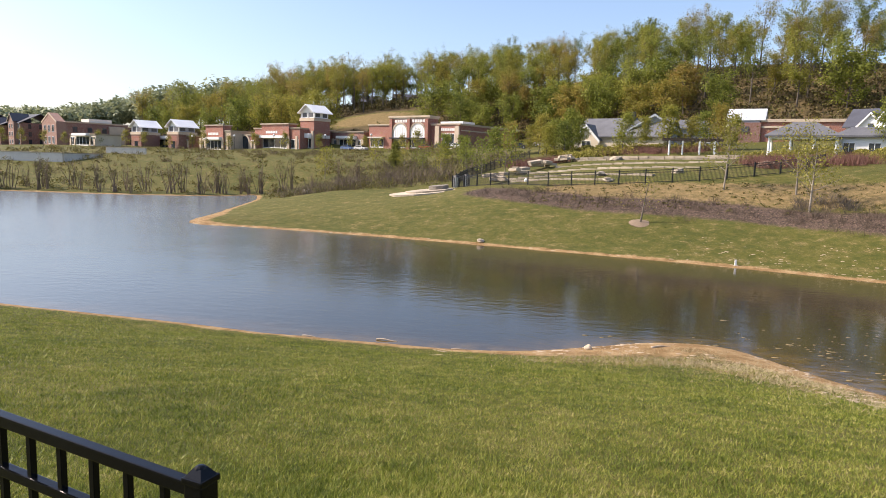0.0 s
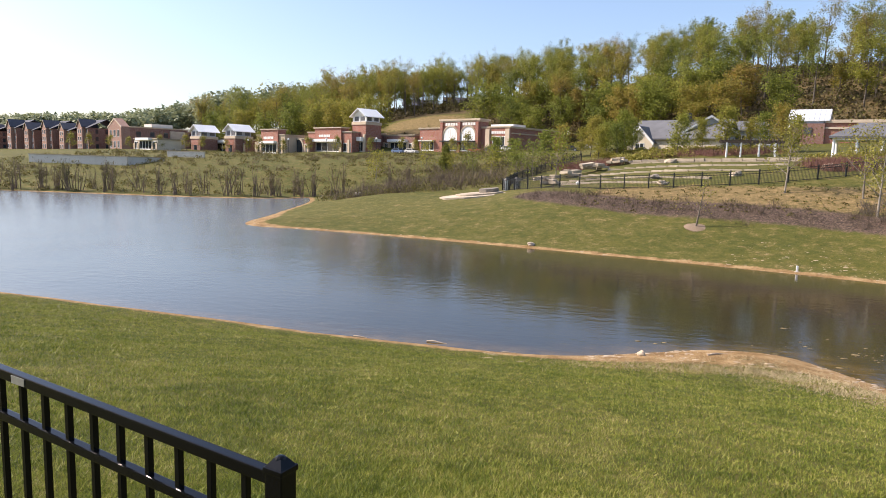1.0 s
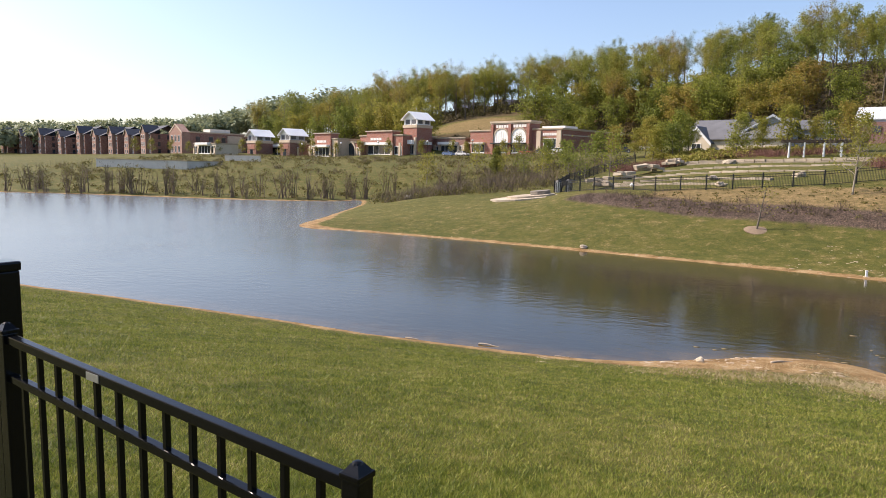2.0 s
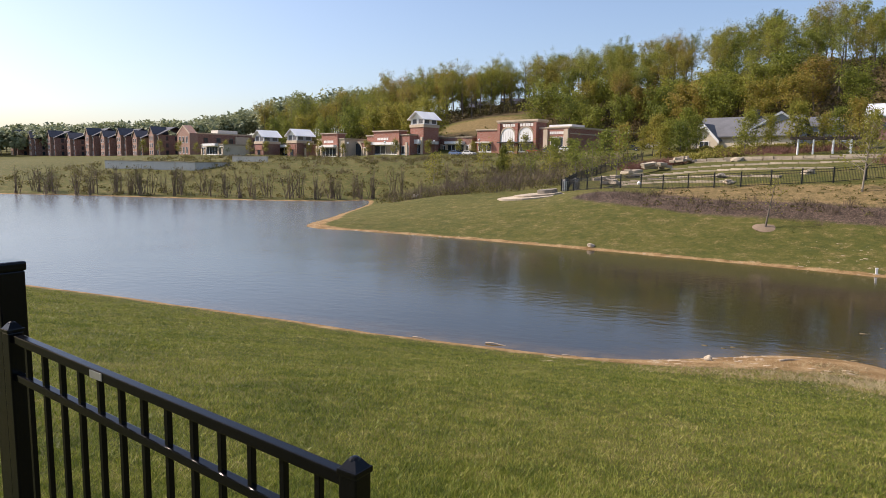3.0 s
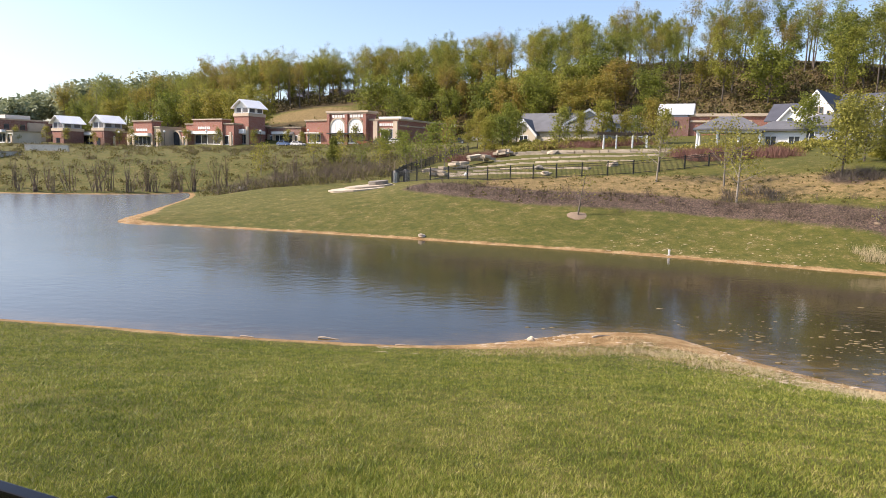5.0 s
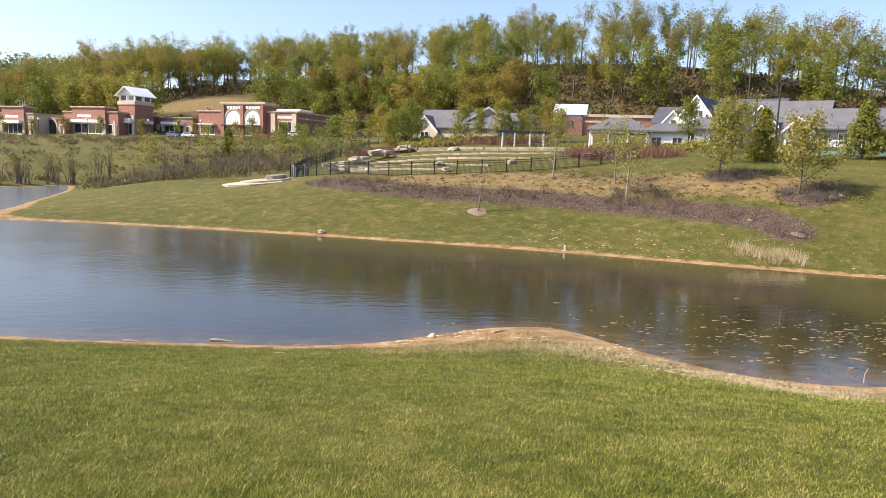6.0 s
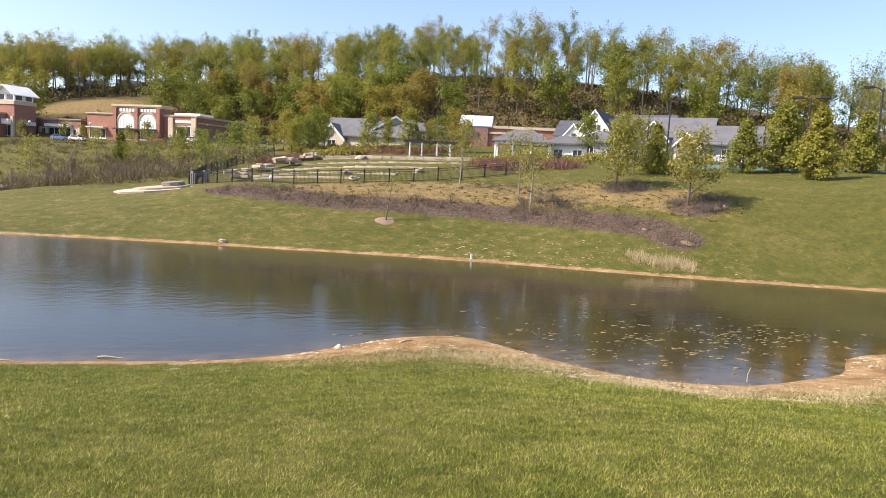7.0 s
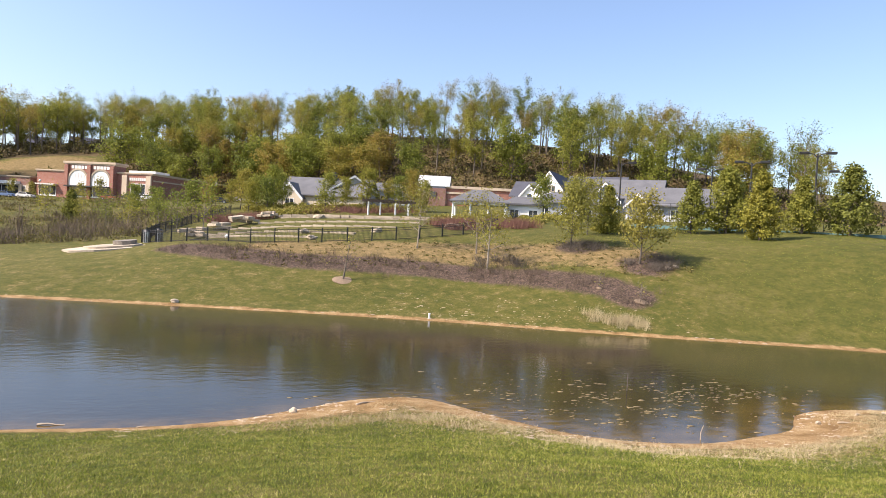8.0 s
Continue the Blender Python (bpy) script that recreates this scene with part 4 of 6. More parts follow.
def open_pavilion():
    """The hipped pavilion on white columns."""
    th = thing("pavilion", (35.6, 94.8, 8.9), -22.0, "open pavilion on white columns with grey roof", "pavilion")
    part("roof", hip_roof(8.2, 5.5, 2.75, 1.9, 0.5, 0.35), SHINGLE, th)
    part("beam", boxed(-4.2, 4.2, -0.1, 5.6, 2.25, 2.5), WHITE, th)
    for x in (-4.0, -1.4, 1.4, 4.0):
        for y in (0.1, 5.4):
            col = part("column", pole_bm(x, y, -0.6, 2.25, 0.2, 0.17, 12), WHITE, th, "white round column")
            part("column_base", boxed(x - 0.27, x + 0.27, y - 0.27, y + 0.27, -0.6, -0.3), WHITE, col)


def pergola():
    th = thing("pergola", (23.2, 103.0, 8.7), -12.0, "brown timber pergola on white columns", "pergola")
    for x in (-3.1, -1.2, 1.2, 3.3):
        for y in (0.0, 2.6):
            part("column", pole_bm(x, y, -0.5, 2.15, 0.13, 0.11, 12), WHITE, th)
    for y in (0.0, 2.6):
        part("beam", boxed(-4.2, 4.4, y - 0.12, y + 0.12, 2.15, 2.5), BEIGE_BOARD, th)
    for i in range(15):
        x = -4.0 + i * 0.58
        part("rafter", boxed(x - 0.05, x + 0.05, -0.7, 3.3, 2.5, 2.75), BEIGE_BOARD, th)


open_pavilion()
pergola()


def hill_house(place, turn, label):
    th = thing("hill_house", place, turn, label, "house", "houses on the hill")
    part("wall", boxed(-7, 7, 0, 9, -4, 6.0), SIDING, th)
    part("roof", turned(gable_roof(9.5, 14.5, 6.0, 3.2, 0.4, 0.2), -90), SHINGLE_DARK, th).location = (-7.2, 4.5, 0)
    for z in (0.8, 3.6):
        for x in (-5, -2, 1, 4):
            window(th, x, z, 1.3, 1.6, 0.0)


hill_house((-78, 305, 27), 10, "pale grey house with dark roof among hilltop trees")
hill_house((-58, 303, 28), 12, "pale grey house with dark roof among hilltop trees")
hill_house((50, 266, 38), -8, "pale grey house with dark roof among hilltop trees")


# ---- walls, terraces and paving ----
def garden_wall(points, top, label):
    th = thing("retaining_wall", (points[0][0], points[0][1], 0), 0, label, "wall", "concrete retaining walls")
    o = Vector(points[0])
    for a, b in zip(points, points[1:]):
        a, b = Vector(a), Vector(b)
        d = b - a
        ob = part("wall_panel", boxed(0, d.length, -0.2, 0.2, 2.5, top), CONCRETE, th)
        at = pose(a.x - o.x, a.y - o.y, 0, 0, 0, math.degrees(math.atan2(d.y, d.x)))
        ob.matrix_local = at
        cp = part("coping", boxed(-0.1, d.length + 0.1, -0.3, 0.3, top, top + 0.15), PALE, th)
        cp.matrix_local = at


garden_wall([(-116, 120), (-93, 121), (-91.5, 131)], 5.9, "pale concrete retaining wall above the lake")
garden_wall([(-97, 140.5), (-87, 140)], 7.5, "short pale concrete retaining wall on the bank")


def block_mesh(seed, l, w, h):
    """A quarried block with uneven, worn edges."""
    rng = random.Random(seed)
    bm = boxed(-l / 2, l / 2, -w / 2, w / 2, 0, h, min(l, h) * 0.12)
    for v in bm.verts:
        v.co += Vector((rng.uniform(-1, 1), rng.uniform(-1, 1), rng.uniform(-1, 1))) * 0.05 * min(l, h)
    me = bpy.data.meshes.new("stone_block")
    bm.to_mesh(me)
    bm.free()
    me.materials.append(PALE)
    return me


BLOCKS = [block_mesh(k, l, 0.8, h) for k, (l, h) in enumerate(((1.6, 0.34), (1.2, 0.36), (2.1, 0.33), (1.4, 0.37)))]


def stone_terrace(a, b, courses, stack, label, seed):
    rng = random.Random(seed)
    a, b = Vector(a), Vector(b)
    d = b - a
    turn = math.degrees(math.atan2(d.y, d.x))
    z0 = land1(*a) - 0.1
    th = thing("stone_terrace", (a.x, a.y, z0), turn, label, "stone wall", "terraces of stone blocks")
    for c in range(courses):
        x = 0.3 * c
        while x < d.length:
            k = rng.randrange(4)
            l = (1.6, 1.2, 2.1, 1.4)[k]
            p = a + d * min(1.0, (x + l / 2) / d.length)
            g = land1(p.x, p.y) - 0.2 - z0
            ob = part("stone_block", BLOCKS[k], PALE, th)
            ob.matrix_local = pose(x + l / 2, rng.uniform(-0.06, 0.06) + 0.12 * c, g + 0.34 * c, rng.uniform(-2, 2), 0, rng.uniform(-4, 4))
            x += l + rng.uniform(0.02, 0.12)
    for i in range(stack):
        ob = part("stone_block", BLOCKS[rng.randrange(4)], PALE, th)
        ob.matrix_local = pose(-0.6 - rng.uniform(0, 2.4), rng.uniform(-1.2, 1.4), land1(a.x, a.y) - z0 + 0.1 + 0.22 * (i % 3), rng.uniform(-8, 8), rng.uniform(-10, 10), rng.uniform(0, 180))


stone_terrace((-2.7, 76.4), (7.6, 71.4), 1, 4, "low row of pale stone blocks in grass", 1)
stone_terrace((-3.0, 82.0), (12.0, 73.6), 1, 5, "terrace wall of pale stone blocks", 2)
stone_terrace((-0.5, 87.0), (17.5, 79.0), 1, 6, "terrace wall of pale stone blocks", 3)
stone_terrace((3.2, 91.6), (22.5, 84.4), 1, 7, "terrace wall of pale stone blocks", 5)
stone_terrace((6.5, 97.6), (28.0, 89.6), 2, 8, "upper terrace wall of stacked pale stone", 4)


def boulder(x, y, size, seed, label, mat=ROCK, flat=0.6, sink=0.2):
    rng = random.Random(seed)
    bm = bmesh.new()
    bmesh.ops.create_icosphere(bm, subdivisions=3, radius=1.0)
    off = Vector((rng.uniform(0, 99), rng.uniform(0, 99), 0))
    for v in bm.verts:
        f = 1 + 0.35 * noise.noise(v.co * 1.3 + off) + 0.12 * noise.noise(v.co * 4 + off)
        v.co = Vector((v.co.x * f * size, v.co.y * f * size * 0.75, v.co.z * f * size * flat))
    me = bpy.data.meshes.new("boulder")
    bm.to_mesh(me)
    bm.free()
    me.materials.append(mat)
    ob = new("boulder", me)
    ob.matrix_world = pose(x, y, land1(x, y) + size * flat * (1 - sink) * 0.5, rng.uniform(-8, 8), rng.uniform(-15, 15), rng.uniform(0, 360))
    return tagged(ob, label, "rock", "loose rocks")


boulder(-31.5, 90.0, 0.9, 11, "dark grey boulder lying on the lawn", ROCK, 0.6)
boulder(11.4, 95.0, 0.85, 12, "large white stone block on the terrace", PALE, 0.5)
boulder(7.8, 70.3, 0.6, 13, "pale boulder by the fence", PALE, 0.5)
boulder(7.6, 75.0, 0.7, 14, "grey boulder on the terrace grass", ROCK, 0.5)
boulder(15.6, 74.4, 0.6, 15, "pale boulder on the terrace grass", PALE, 0.6)
boulder(25.4, 76.5, 1.0, 16, "grey boulder among red twigs", PALE, 0.5)
boulder(37.2, 50.4, 0.36, 17, "white rock at the bed's edge", PALE, 0.5)
boulder(38.2, 50.6, 0.28, 18, "white rock at the bed's edge", PALE, 0.5)
boulder(2.35, 23.35, 0.15, 19, "small pale stone on the wet sand", PALE, 0.75)
boulder(-3.9, 53.5, 0.4, 20, "pale stone at the water's edge", PALE, 0.5)
boulder(-0.6, 74.6, 0.28, 21, "white block beside the bins", WHITE, 0.9)
boulder(21.6, 19.7, 0.12, 22, "small pale stone on the sand spit", PALE, 0.6)


def driftwood(x, y, length, r, turn, lift=0.0):
    bm = bmesh.new()
    rng = random.Random(int(x * 100))
    rings = []
    for i in range(7):
        u = i / 6
        c = Vector(((u - 0.5) * length, 0.06 * length * math.sin(3 * u + x), 0.03 * length * math.sin(5 * u)))
        rr = r * (1 - 0.6 * u)
        rings.append([bm.verts.new(c + Vector((0, rr * math.cos(a * math.pi / 3), rr * math.sin(a * math.pi / 3)))) for a in range(6)])
    for p, q in zip(rings, rings[1:]):
        for a in range(6):
            bm.faces.new((p[a], p[(a + 1) % 6], q[(a + 1) % 6], q[a]))
    bm.faces.new(rings[0][::-1])
    bm.faces.new(rings[-1])
    me = bpy.data.meshes.new("driftwood")
    bm.to_mesh(me)
    bm.free()
    me.materials.append(WOODBARK)
    ob = new("driftwood", me)
    ob.matrix_world = pose(x, y, max(0.0, land1(x, y)) + r * 0.7 + lift, 0, 0, turn)
    return tagged(ob, "weathered stick of driftwood on the shore", "driftwood", "driftwood on the shore")


for x, y, le, r, tu in ((-4.9, 22.9, 0.75, 0.035, 4), (-7.8, 22.75, 0.5, 0.03, -6), (5.0, 24.0, 0.9, 0.04, 25), (9.6, 20.6, 0.3, 0.03, 50), (24.3, 20.3, 0.6, 0.06, 20), (25.8, 20.2, 0.45, 0.05, -40), (22.5, 19.3, 0.7, 0.035, -10), (26.5, 18.9, 0.5, 0.04, 35), (-2.2, 22.4, 0.5, 0.025, 10)):
    driftwood(x, y, le, r, tu)

# a crooked stick standing in the shallows, and a thin dark one
stick = thing("stick", (15.6, 18.9, 0.0), 0, "crooked pale stick standing in shallow water", "stick")
part("stem", pole_bm(0, 0, -0.15, 0.28, 0.018, 0.012, 6), WOODBARK, stick)
twig = part("twig", pole_bm(0, 0, 0, 0.24, 0.013, 0.007, 6), WOODBARK, stick)
twig.matrix_local = pose(0, 0, 0.26, 0, 22, 0)
stake = thing("stake", (17.1, 25.6, 0.0), 0, "thin dark stake standing in the pond", "stake")
part("stem", pole_bm(0, 0, -0.4, 0.75, 0.02, 0.015, 6), BARK, stake)
gauge = thing("marker_post", (14.25, 47.2, 0.05), 0, "short white marker post at the water's edge", "post")
part("shaft", boxed(-0.06, 0.06, -0.06, 0.06, -0.4, 0.4, 0.012), WHITE, gauge)
part("post_cap", boxed(-0.075, 0.075, -0.075, 0.075, 0.4, 0.44, 0.012), WHITE, gauge)
part("foot_stone", boxed(-0.16, 0.16, -0.12, 0.12, -0.35, 0.06, 0.03), PALE, gauge)


# ---- stone pad and bins at the path's end ----
def paved_pad():
    x, y = -12.3, 75.2
    z = land1(x, y)
    th = thing("stone_pad", (x, y, z), 8, "low white stone pad with steps in the lawn", "paving")
    sx, sy = (land1(x + 2, y) - land1(x - 2, y)) / 4, (land1(x, y + 2) - land1(x, y - 2)) / 4
    th.matrix_world = pose(x, y, z, math.degrees(math.atan(sy)) * 0.8, -math.degrees(math.atan(sx)) * 0.8, 0)
    rng = random.Random(4)

    def slab(rx, ry, h0, h1, cx, cy):
        bm = bmesh.new()
        n = 18
        lo = [bm.verts.new((cx + rx * math.cos(2 * math.pi * k / n) * rng.uniform(0.94, 1.05), cy + ry * math.sin(2 * math.pi * k / n) * rng.uniform(0.94, 1.05), h0)) for k in range(n)]
        hi = [bm.verts.new((v.co.x * 0.99, v.co.y * 0.99, h1)) for v in lo]
        bm.faces.new(hi)
        for k in range(n):
            bm.faces.new((lo[k], lo[(k + 1) % n], hi[(k + 1) % n], hi[k]))
        return bm

    part("lower_slab", slab(4.0, 2.6, -0.3, 0.12, 0, 0), PALE, th, "white stone slab")
    part("upper_slab", slab(2.7, 1.8, 0.12, 0.3, 0.6, 0.4), PALE, th, "white stone slab")
    part("fire_ring", slab(1.2, 1.0, 0.3, 0.7, 1.7, 0.8), ROCK, th, "dark stacked stone ring")


def litter_bin(x, y, label):
    th = thing("litter_bin", (x, y, land1(x, y)), 20, label, "bin", "pair of bins")
    bm = bmesh.new()
    bmesh.ops.create_cone(bm, cap_ends=True, segments=20, radius1=0.36, radius2=0.38, depth=1.25, matrix=Matrix.Translation((0, 0, 0.6)))
    part("drum", bm, CHROME, th, "ribbed grey steel drum")
    for k in range(20):
        a = math.pi * 2 * k / 20
        part("slat", boxed(-0.03, 0.03, -0.012, 0.012, 0.05, 1.2), CHROME if k % 2 else BLACK_FAR, th).matrix_local = pose(0.39 * math.cos(a), 0.39 * math.sin(a), 0, 0, 0, math.degrees(a) + 90)
    lid = bmesh.new()
    bmesh.ops.create_cone(lid, cap_ends=True, segments=20, radius1=0.43, radius2=0.28, depth=0.2, matrix=Matrix.Translation((0, 0, 1.33)))
    part("lid", lid, BLACK_FAR, th, "dark domed lid")


paved_pad()
litter_bin(-9.0, 79.2, "grey steel litter bin beside the fence")
litter_bin(-7.75, 79.0, "grey steel litter bin beside the fence")


# ---- black fence round the terraces ----
def sheared(x0, x1, w, z0, z1, p, d, dz):
    """A bar along a stretch of fence from p, in step with the slope."""
    bm = boxed(x0, x1, -w, w, z0, z1)
    e = d.normalized()
    for v in bm.verts:
        u, c = v.co.x, v.co.y
        v.co = Vector((p.x + d.x * u - e.y * c, p.y + d.y * u + e.x * c, p.z + dz * u + v.co.z))
    return bm


def far_fence(points, h, label):
    th = thing("garden_fence", (points[0][0], points[0][1], land1(*points[0])), 0, label, "fence", "garden fences")
    o = Vector((points[0][0], points[0][1], land1(*points[0])))
    pickets = bmesh.new()
    post_me = None
    spots = []
    for a, b in zip(points, points[1:]):
        a, b = Vector(a), Vector(b)
        n = max(1, round((b - a).length / 2.4))
        spots += [a.lerp(b, i / n) for i in range(n)]
    spots.append(Vector(points[-1]))
    for i, p in enumerate(spots):
        z = land1(p.x, p.y)
        if post_me is None:
            ob = part("post", boxed(-0.06, 0.06, -0.06, 0.06, -0.2, h + 0.12, 0.01), BLACK_FAR, th)
            post_me = ob.data
        else:
            ob = part("post", post_me, BLACK_FAR, th)
        ob.location = Vector((p.x, p.y, z)) - o
        if i + 1 < len(spots):
            q = spots[i + 1]
            d = q - p
            dz = land1(q.x, q.y) - z
            at = Vector((p.x, p.y, z)) - o
            for zr in (h - 0.05, h - 0.28, 0.12):
                part("rail", sheared(0, 1, 0.022, zr - 0.025, zr + 0.025, at, d, dz), BLACK_FAR, th)
            n = int(d.length / 0.13)
            for k in range(1, n):
                one = sheared(k / n - 0.004, k / n + 0.004, 0.01, 0.05, h - 0.03, at, d, dz)
                me = bpy.data.meshes.new("picket")
                one.to_mesh(me)
                one.free()
                pickets.from_mesh(me)
                bpy.data.meshes.remove(me)
    tagged(part("picket_infill", pickets, BLACK_FAR, th), kind="stuff")


far_fence([(-9.6, 80.0), (-4.6, 74.5), (1.7, 69.2), (8.7, 68.4), (16.5, 68.5), (22, 69.7), (27.5, 71.5), (31, 76)], 1.35, "black metal picket fence below the terraces")
far_fence([(-9.6, 80.0), (-8.9, 90.6), (-6, 104.8), (-0.6, 117.5)], 1.35, "black metal picket fence climbing the bank")


# ---- lamps ----
def court_light(x, y, z, h, turn, two=True):
    th = thing("court_light", (x, y, z), turn, "black floodlight pole above the tennis court", "light pole", "tennis court lights")
    part("pole", pole_bm(0, 0, -0.5, h, 0.15, 0.1, 10), BLACK_FAR, th)
    for s in ((-1, 1) if two else (1,)):
        arm = bmesh.new()
        for a, b in (((0, 0, h - 0.5), (s * 0.5, 0, h)), ((s * 0.5, 0, h), (s * 1.1, 0, h + 0.05))):
            va = Vector(b) - Vector(a)
            bmesh.ops.create_cone(arm, cap_ends=True, segments=8, radius1=0.07, radius2=0.07, depth=va.length, matrix=Matrix.Translation((Vector(a) + Vector(b)) / 2) @ va.to_track_quat("Z", "Y").to_matrix().to_4x4())
        ob = part("arm", arm, BLACK_FAR, th)
        part("lamp_head", boxed(min(s * 1.0, s * 2.2), max(s * 1.0, s * 2.2), -0.42, 0.42, h - 0.04, h + 0.26, 0.05), BLACK_FAR, ob)


court_light(73.2, 68.9, 9.6, 10.2, -40)
court_light(67.7, 74.5, 9.6, 9.0, -40)
court_light(67.0, 81.5, 9.8, 8.3, -45)
court_light(56.4, 89.1, 10.0, 8.8, -30, False)
court_light(55.5, 93.2, 10.2, 7.6, -30, False)
court_light(80.0, 70.2, 9.8, 8.2, -40)


def street_lamp(x, y, h=4.2):
    th = thing("street_lamp", (x, y, land1(x, y)), 0, "slim post lamp with a white globe", "street lamp", "street lamps by the shops")
    part("pole", pole_bm(0, 0, -0.2, h, 0.07, 0.05, 8), BLACK_FAR, th)
    bm = bmesh.new()
    bmesh.ops.create_uvsphere(bm, u_segments=12, v_segments=8, radius=0.32, matrix=Matrix.Translation((0, 0, h + 0.28)))
    part("globe", bm, WHITE, th)
    part("collar", pole_bm(0, 0, h - 0.1, h + 0.05, 0.12, 0.16, 10), BLACK_FAR, th)


for x, y in ((-92.5, 196.5), (-60.5, 188.0), (-46.5, 187.0), (-31.3, 178.5), (-110.0, 203.0), (-77.0, 190.0), (-3.5, 131.0), (6.0, 126.0)):
    street_lamp(x, y)


# ---- tennis court ----
def court():
    th = thing("tennis_court", (62, 75, 0), 0, "blue-green tennis court behind evergreens", "tennis court")
    part("court_surface", boxed(-12, 24, -9, 14, 7.6, 9.25), COURT, th)
    th.matrix_world = pose(66, 78, 0, 0, 0, -42)
    fence = bmesh.new()
    for i in range(13):
        x = -12 + i * 3.0
        box(fence, x - 0.03, x + 0.03, -9.05, -8.99, 9.25, 12.2)
    for z in (9.4, 10.8, 12.2):
        box(fence, -12, 24, -9.04, -9.0, z - 0.02, z + 0.02)
    part("court_fence", fence, BLACK_FAR, th, "tall black court fence")
    net = bmesh.new()
    for i in range(40):
        box(net, 5.96, 6.0, -6 + i * 0.3, -5.97 + i * 0.3, 9.25, 10.2)
    for i in range(5):
        box(net, 5.965, 5.995, -6, 6, 9.3 + i * 0.2, 9.33 + i * 0.2)
    part("net", net, BLACK_FAR, th)


court()


# ---- cars by the shops ----
def car(x, y, turn, colour, label):
    paint = plain("car_paint", colour, 0.3, 0.5, 6.0, 0.05, 0.001)
    th = thing("car", (x, y, land1(x, y) + 0.05), turn, label, "car", "parked cars")
    bm = prism(bmesh.new(), [(-2.2, 0.25), (2.2, 0.25), (2.25, 0.65), (1.9, 0.85), (1.15, 0.92), (0.55, 1.42), (-1.1, 1.45), (-1.85, 0.98), (-2.2, 0.9)], -0.87, 0.87)
    bmesh.ops.bevel(bm, geom=[e for e in bm.edges], offset=0.06, segments=2, affect="EDGES")
    part("body", bm, paint, th)
    for s in (-1, 1):
        bm = prism(bmesh.new(), [(-1.55, 0.98), (0.95, 0.95), (0.5, 1.34), (-1.05, 1.37)], s * 0.872 - 0.006, s * 0.872 + 0.006)
        part("side_window", bm, GLASS, th)
    part("windscreen", prism(bmesh.new(), [(0.62, 1.38), (1.12, 0.97), (1.16, 0.97), (0.66, 1.4)], -0.74, 0.74), GLASS, th)
    for px in (-1.35, 1.4):
        for s in (-1, 1):
            bm = bmesh.new()
            bmesh.ops.create_cone(bm, cap_ends=True, segments=16, radius1=0.33, radius2=0.33, depth=0.22, matrix=pose(px, s * 0.8, 0.3, 90, 0, 0))
            w = part("wheel", bm, RUBBER, th)
            rim = bmesh.new()
            bmesh.ops.create_cone(rim, cap_ends=True, segments=12, radius1=0.19, radius2=0.19, depth=0.24, matrix=pose(px, s * 0.8, 0.3, 90, 0, 0))
            part("rim", rim, CHROME, w)
    for s in (-0.6, 0.6):
        part("headlight", boxed(2.14, 2.26, s - 0.18, s + 0.18, 0.6, 0.74, 0.03), GLASS, th)


car(-54.2, 189.5, -28, (0.1, 0.16, 0.3), "blue car parked before the shops")
car(-49.6, 187.6, -28, (0.6, 0.6, 0.6), "silver car parked before the shops")
car(-20.0, 176.0, -28, (0.7, 0.7, 0.68), "white car parked beside the brick shop")
car(-24.5, 178.0, -28, (0.05, 0.05, 0.06), "dark car parked beside the brick shop")
car(-29.5, 180.0, -28, (0.35, 0.06, 0.05), "dark red car parked beside the brick shop")
car(-3.5, 150.0, -10, (0.05, 0.05, 0.055), "dark pickup parked behind young trees")
car(1.8, 152.0, -10, (0.5, 0.45, 0.4), "tan car parked behind young trees")


# ---- plants ----
def tube(pts, radii, sides):
    pts, n = np.asarray(pts, float), len(pts)
    d = np.gradient(pts, axis=0)
    d /= np.linalg.norm(d, axis=1)[:, None] + 1e-9
    up = np.where(np.abs(d[:, 2:]) > 0.9, np.array([[1.0, 0, 0]]), np.array([[0, 0, 1.0]]))
    a = np.cross(d, up)
    a /= np.linalg.norm(a, axis=1)[:, None] + 1e-9
    b = np.cross(d, a)
    t = np.arange(sides) * 2 * np.pi / sides
    v = pts[:, None] + np.asarray(radii)[:, None, None] * (a[:, None] * np.cos(t)[None, :, None] + b[:, None] * np.sin(t)[None, :, None])
    i = np.arange(n * sides).reshape(n, sides)
    j = np.roll(i, -1, 1)
    f = np.stack([i[:-1], j[:-1], j[1:], i[1:]], -1).reshape(-1, 4)
    return v.reshape(-1, 3), f


class Wood:
    """Collects tubes into one mesh."""

    def __init__(self):
        self.v, self.f, self.n = [], [], 0

    def add(self, pts, radii, sides):
        v, f = tube(pts, radii, sides)
        self.v.append(v)
        self.f.append(f + self.n)
        self.n += len(v)

    def mesh(self, name, mat):
        return smooth(mesh_np(name, np.concatenate(self.v), np.concatenate(self.f), mat))


def leaf_quads(rng, centres, size, flat=0.0):
    """Small folded leaf clumps at the given places."""
    n = len(centres)
    a = rng.normal(size=(n, 3))
    a[:, 2] *= 1 - flat
    a /= np.linalg.norm(a, axis=1)[:, None]
    b = np.cross(a, rng.normal(size=(n, 3)))
    b /= np.linalg.norm(b, axis=1)[:, None] + 1e-9
    s = size * rng.uniform(0.5, 1.25, (n, 1))
    c = np.cross(a, b)
    v = np.stack([centres - a * s, centres - b * s * 0.62 + c * s * 0.2, centres + a * s * 0.9, centres + b * s * 0.55 - c * s * 0.15], 1)
    return v.reshape(-1, 3), np.arange(4 * n).reshape(n, 4)


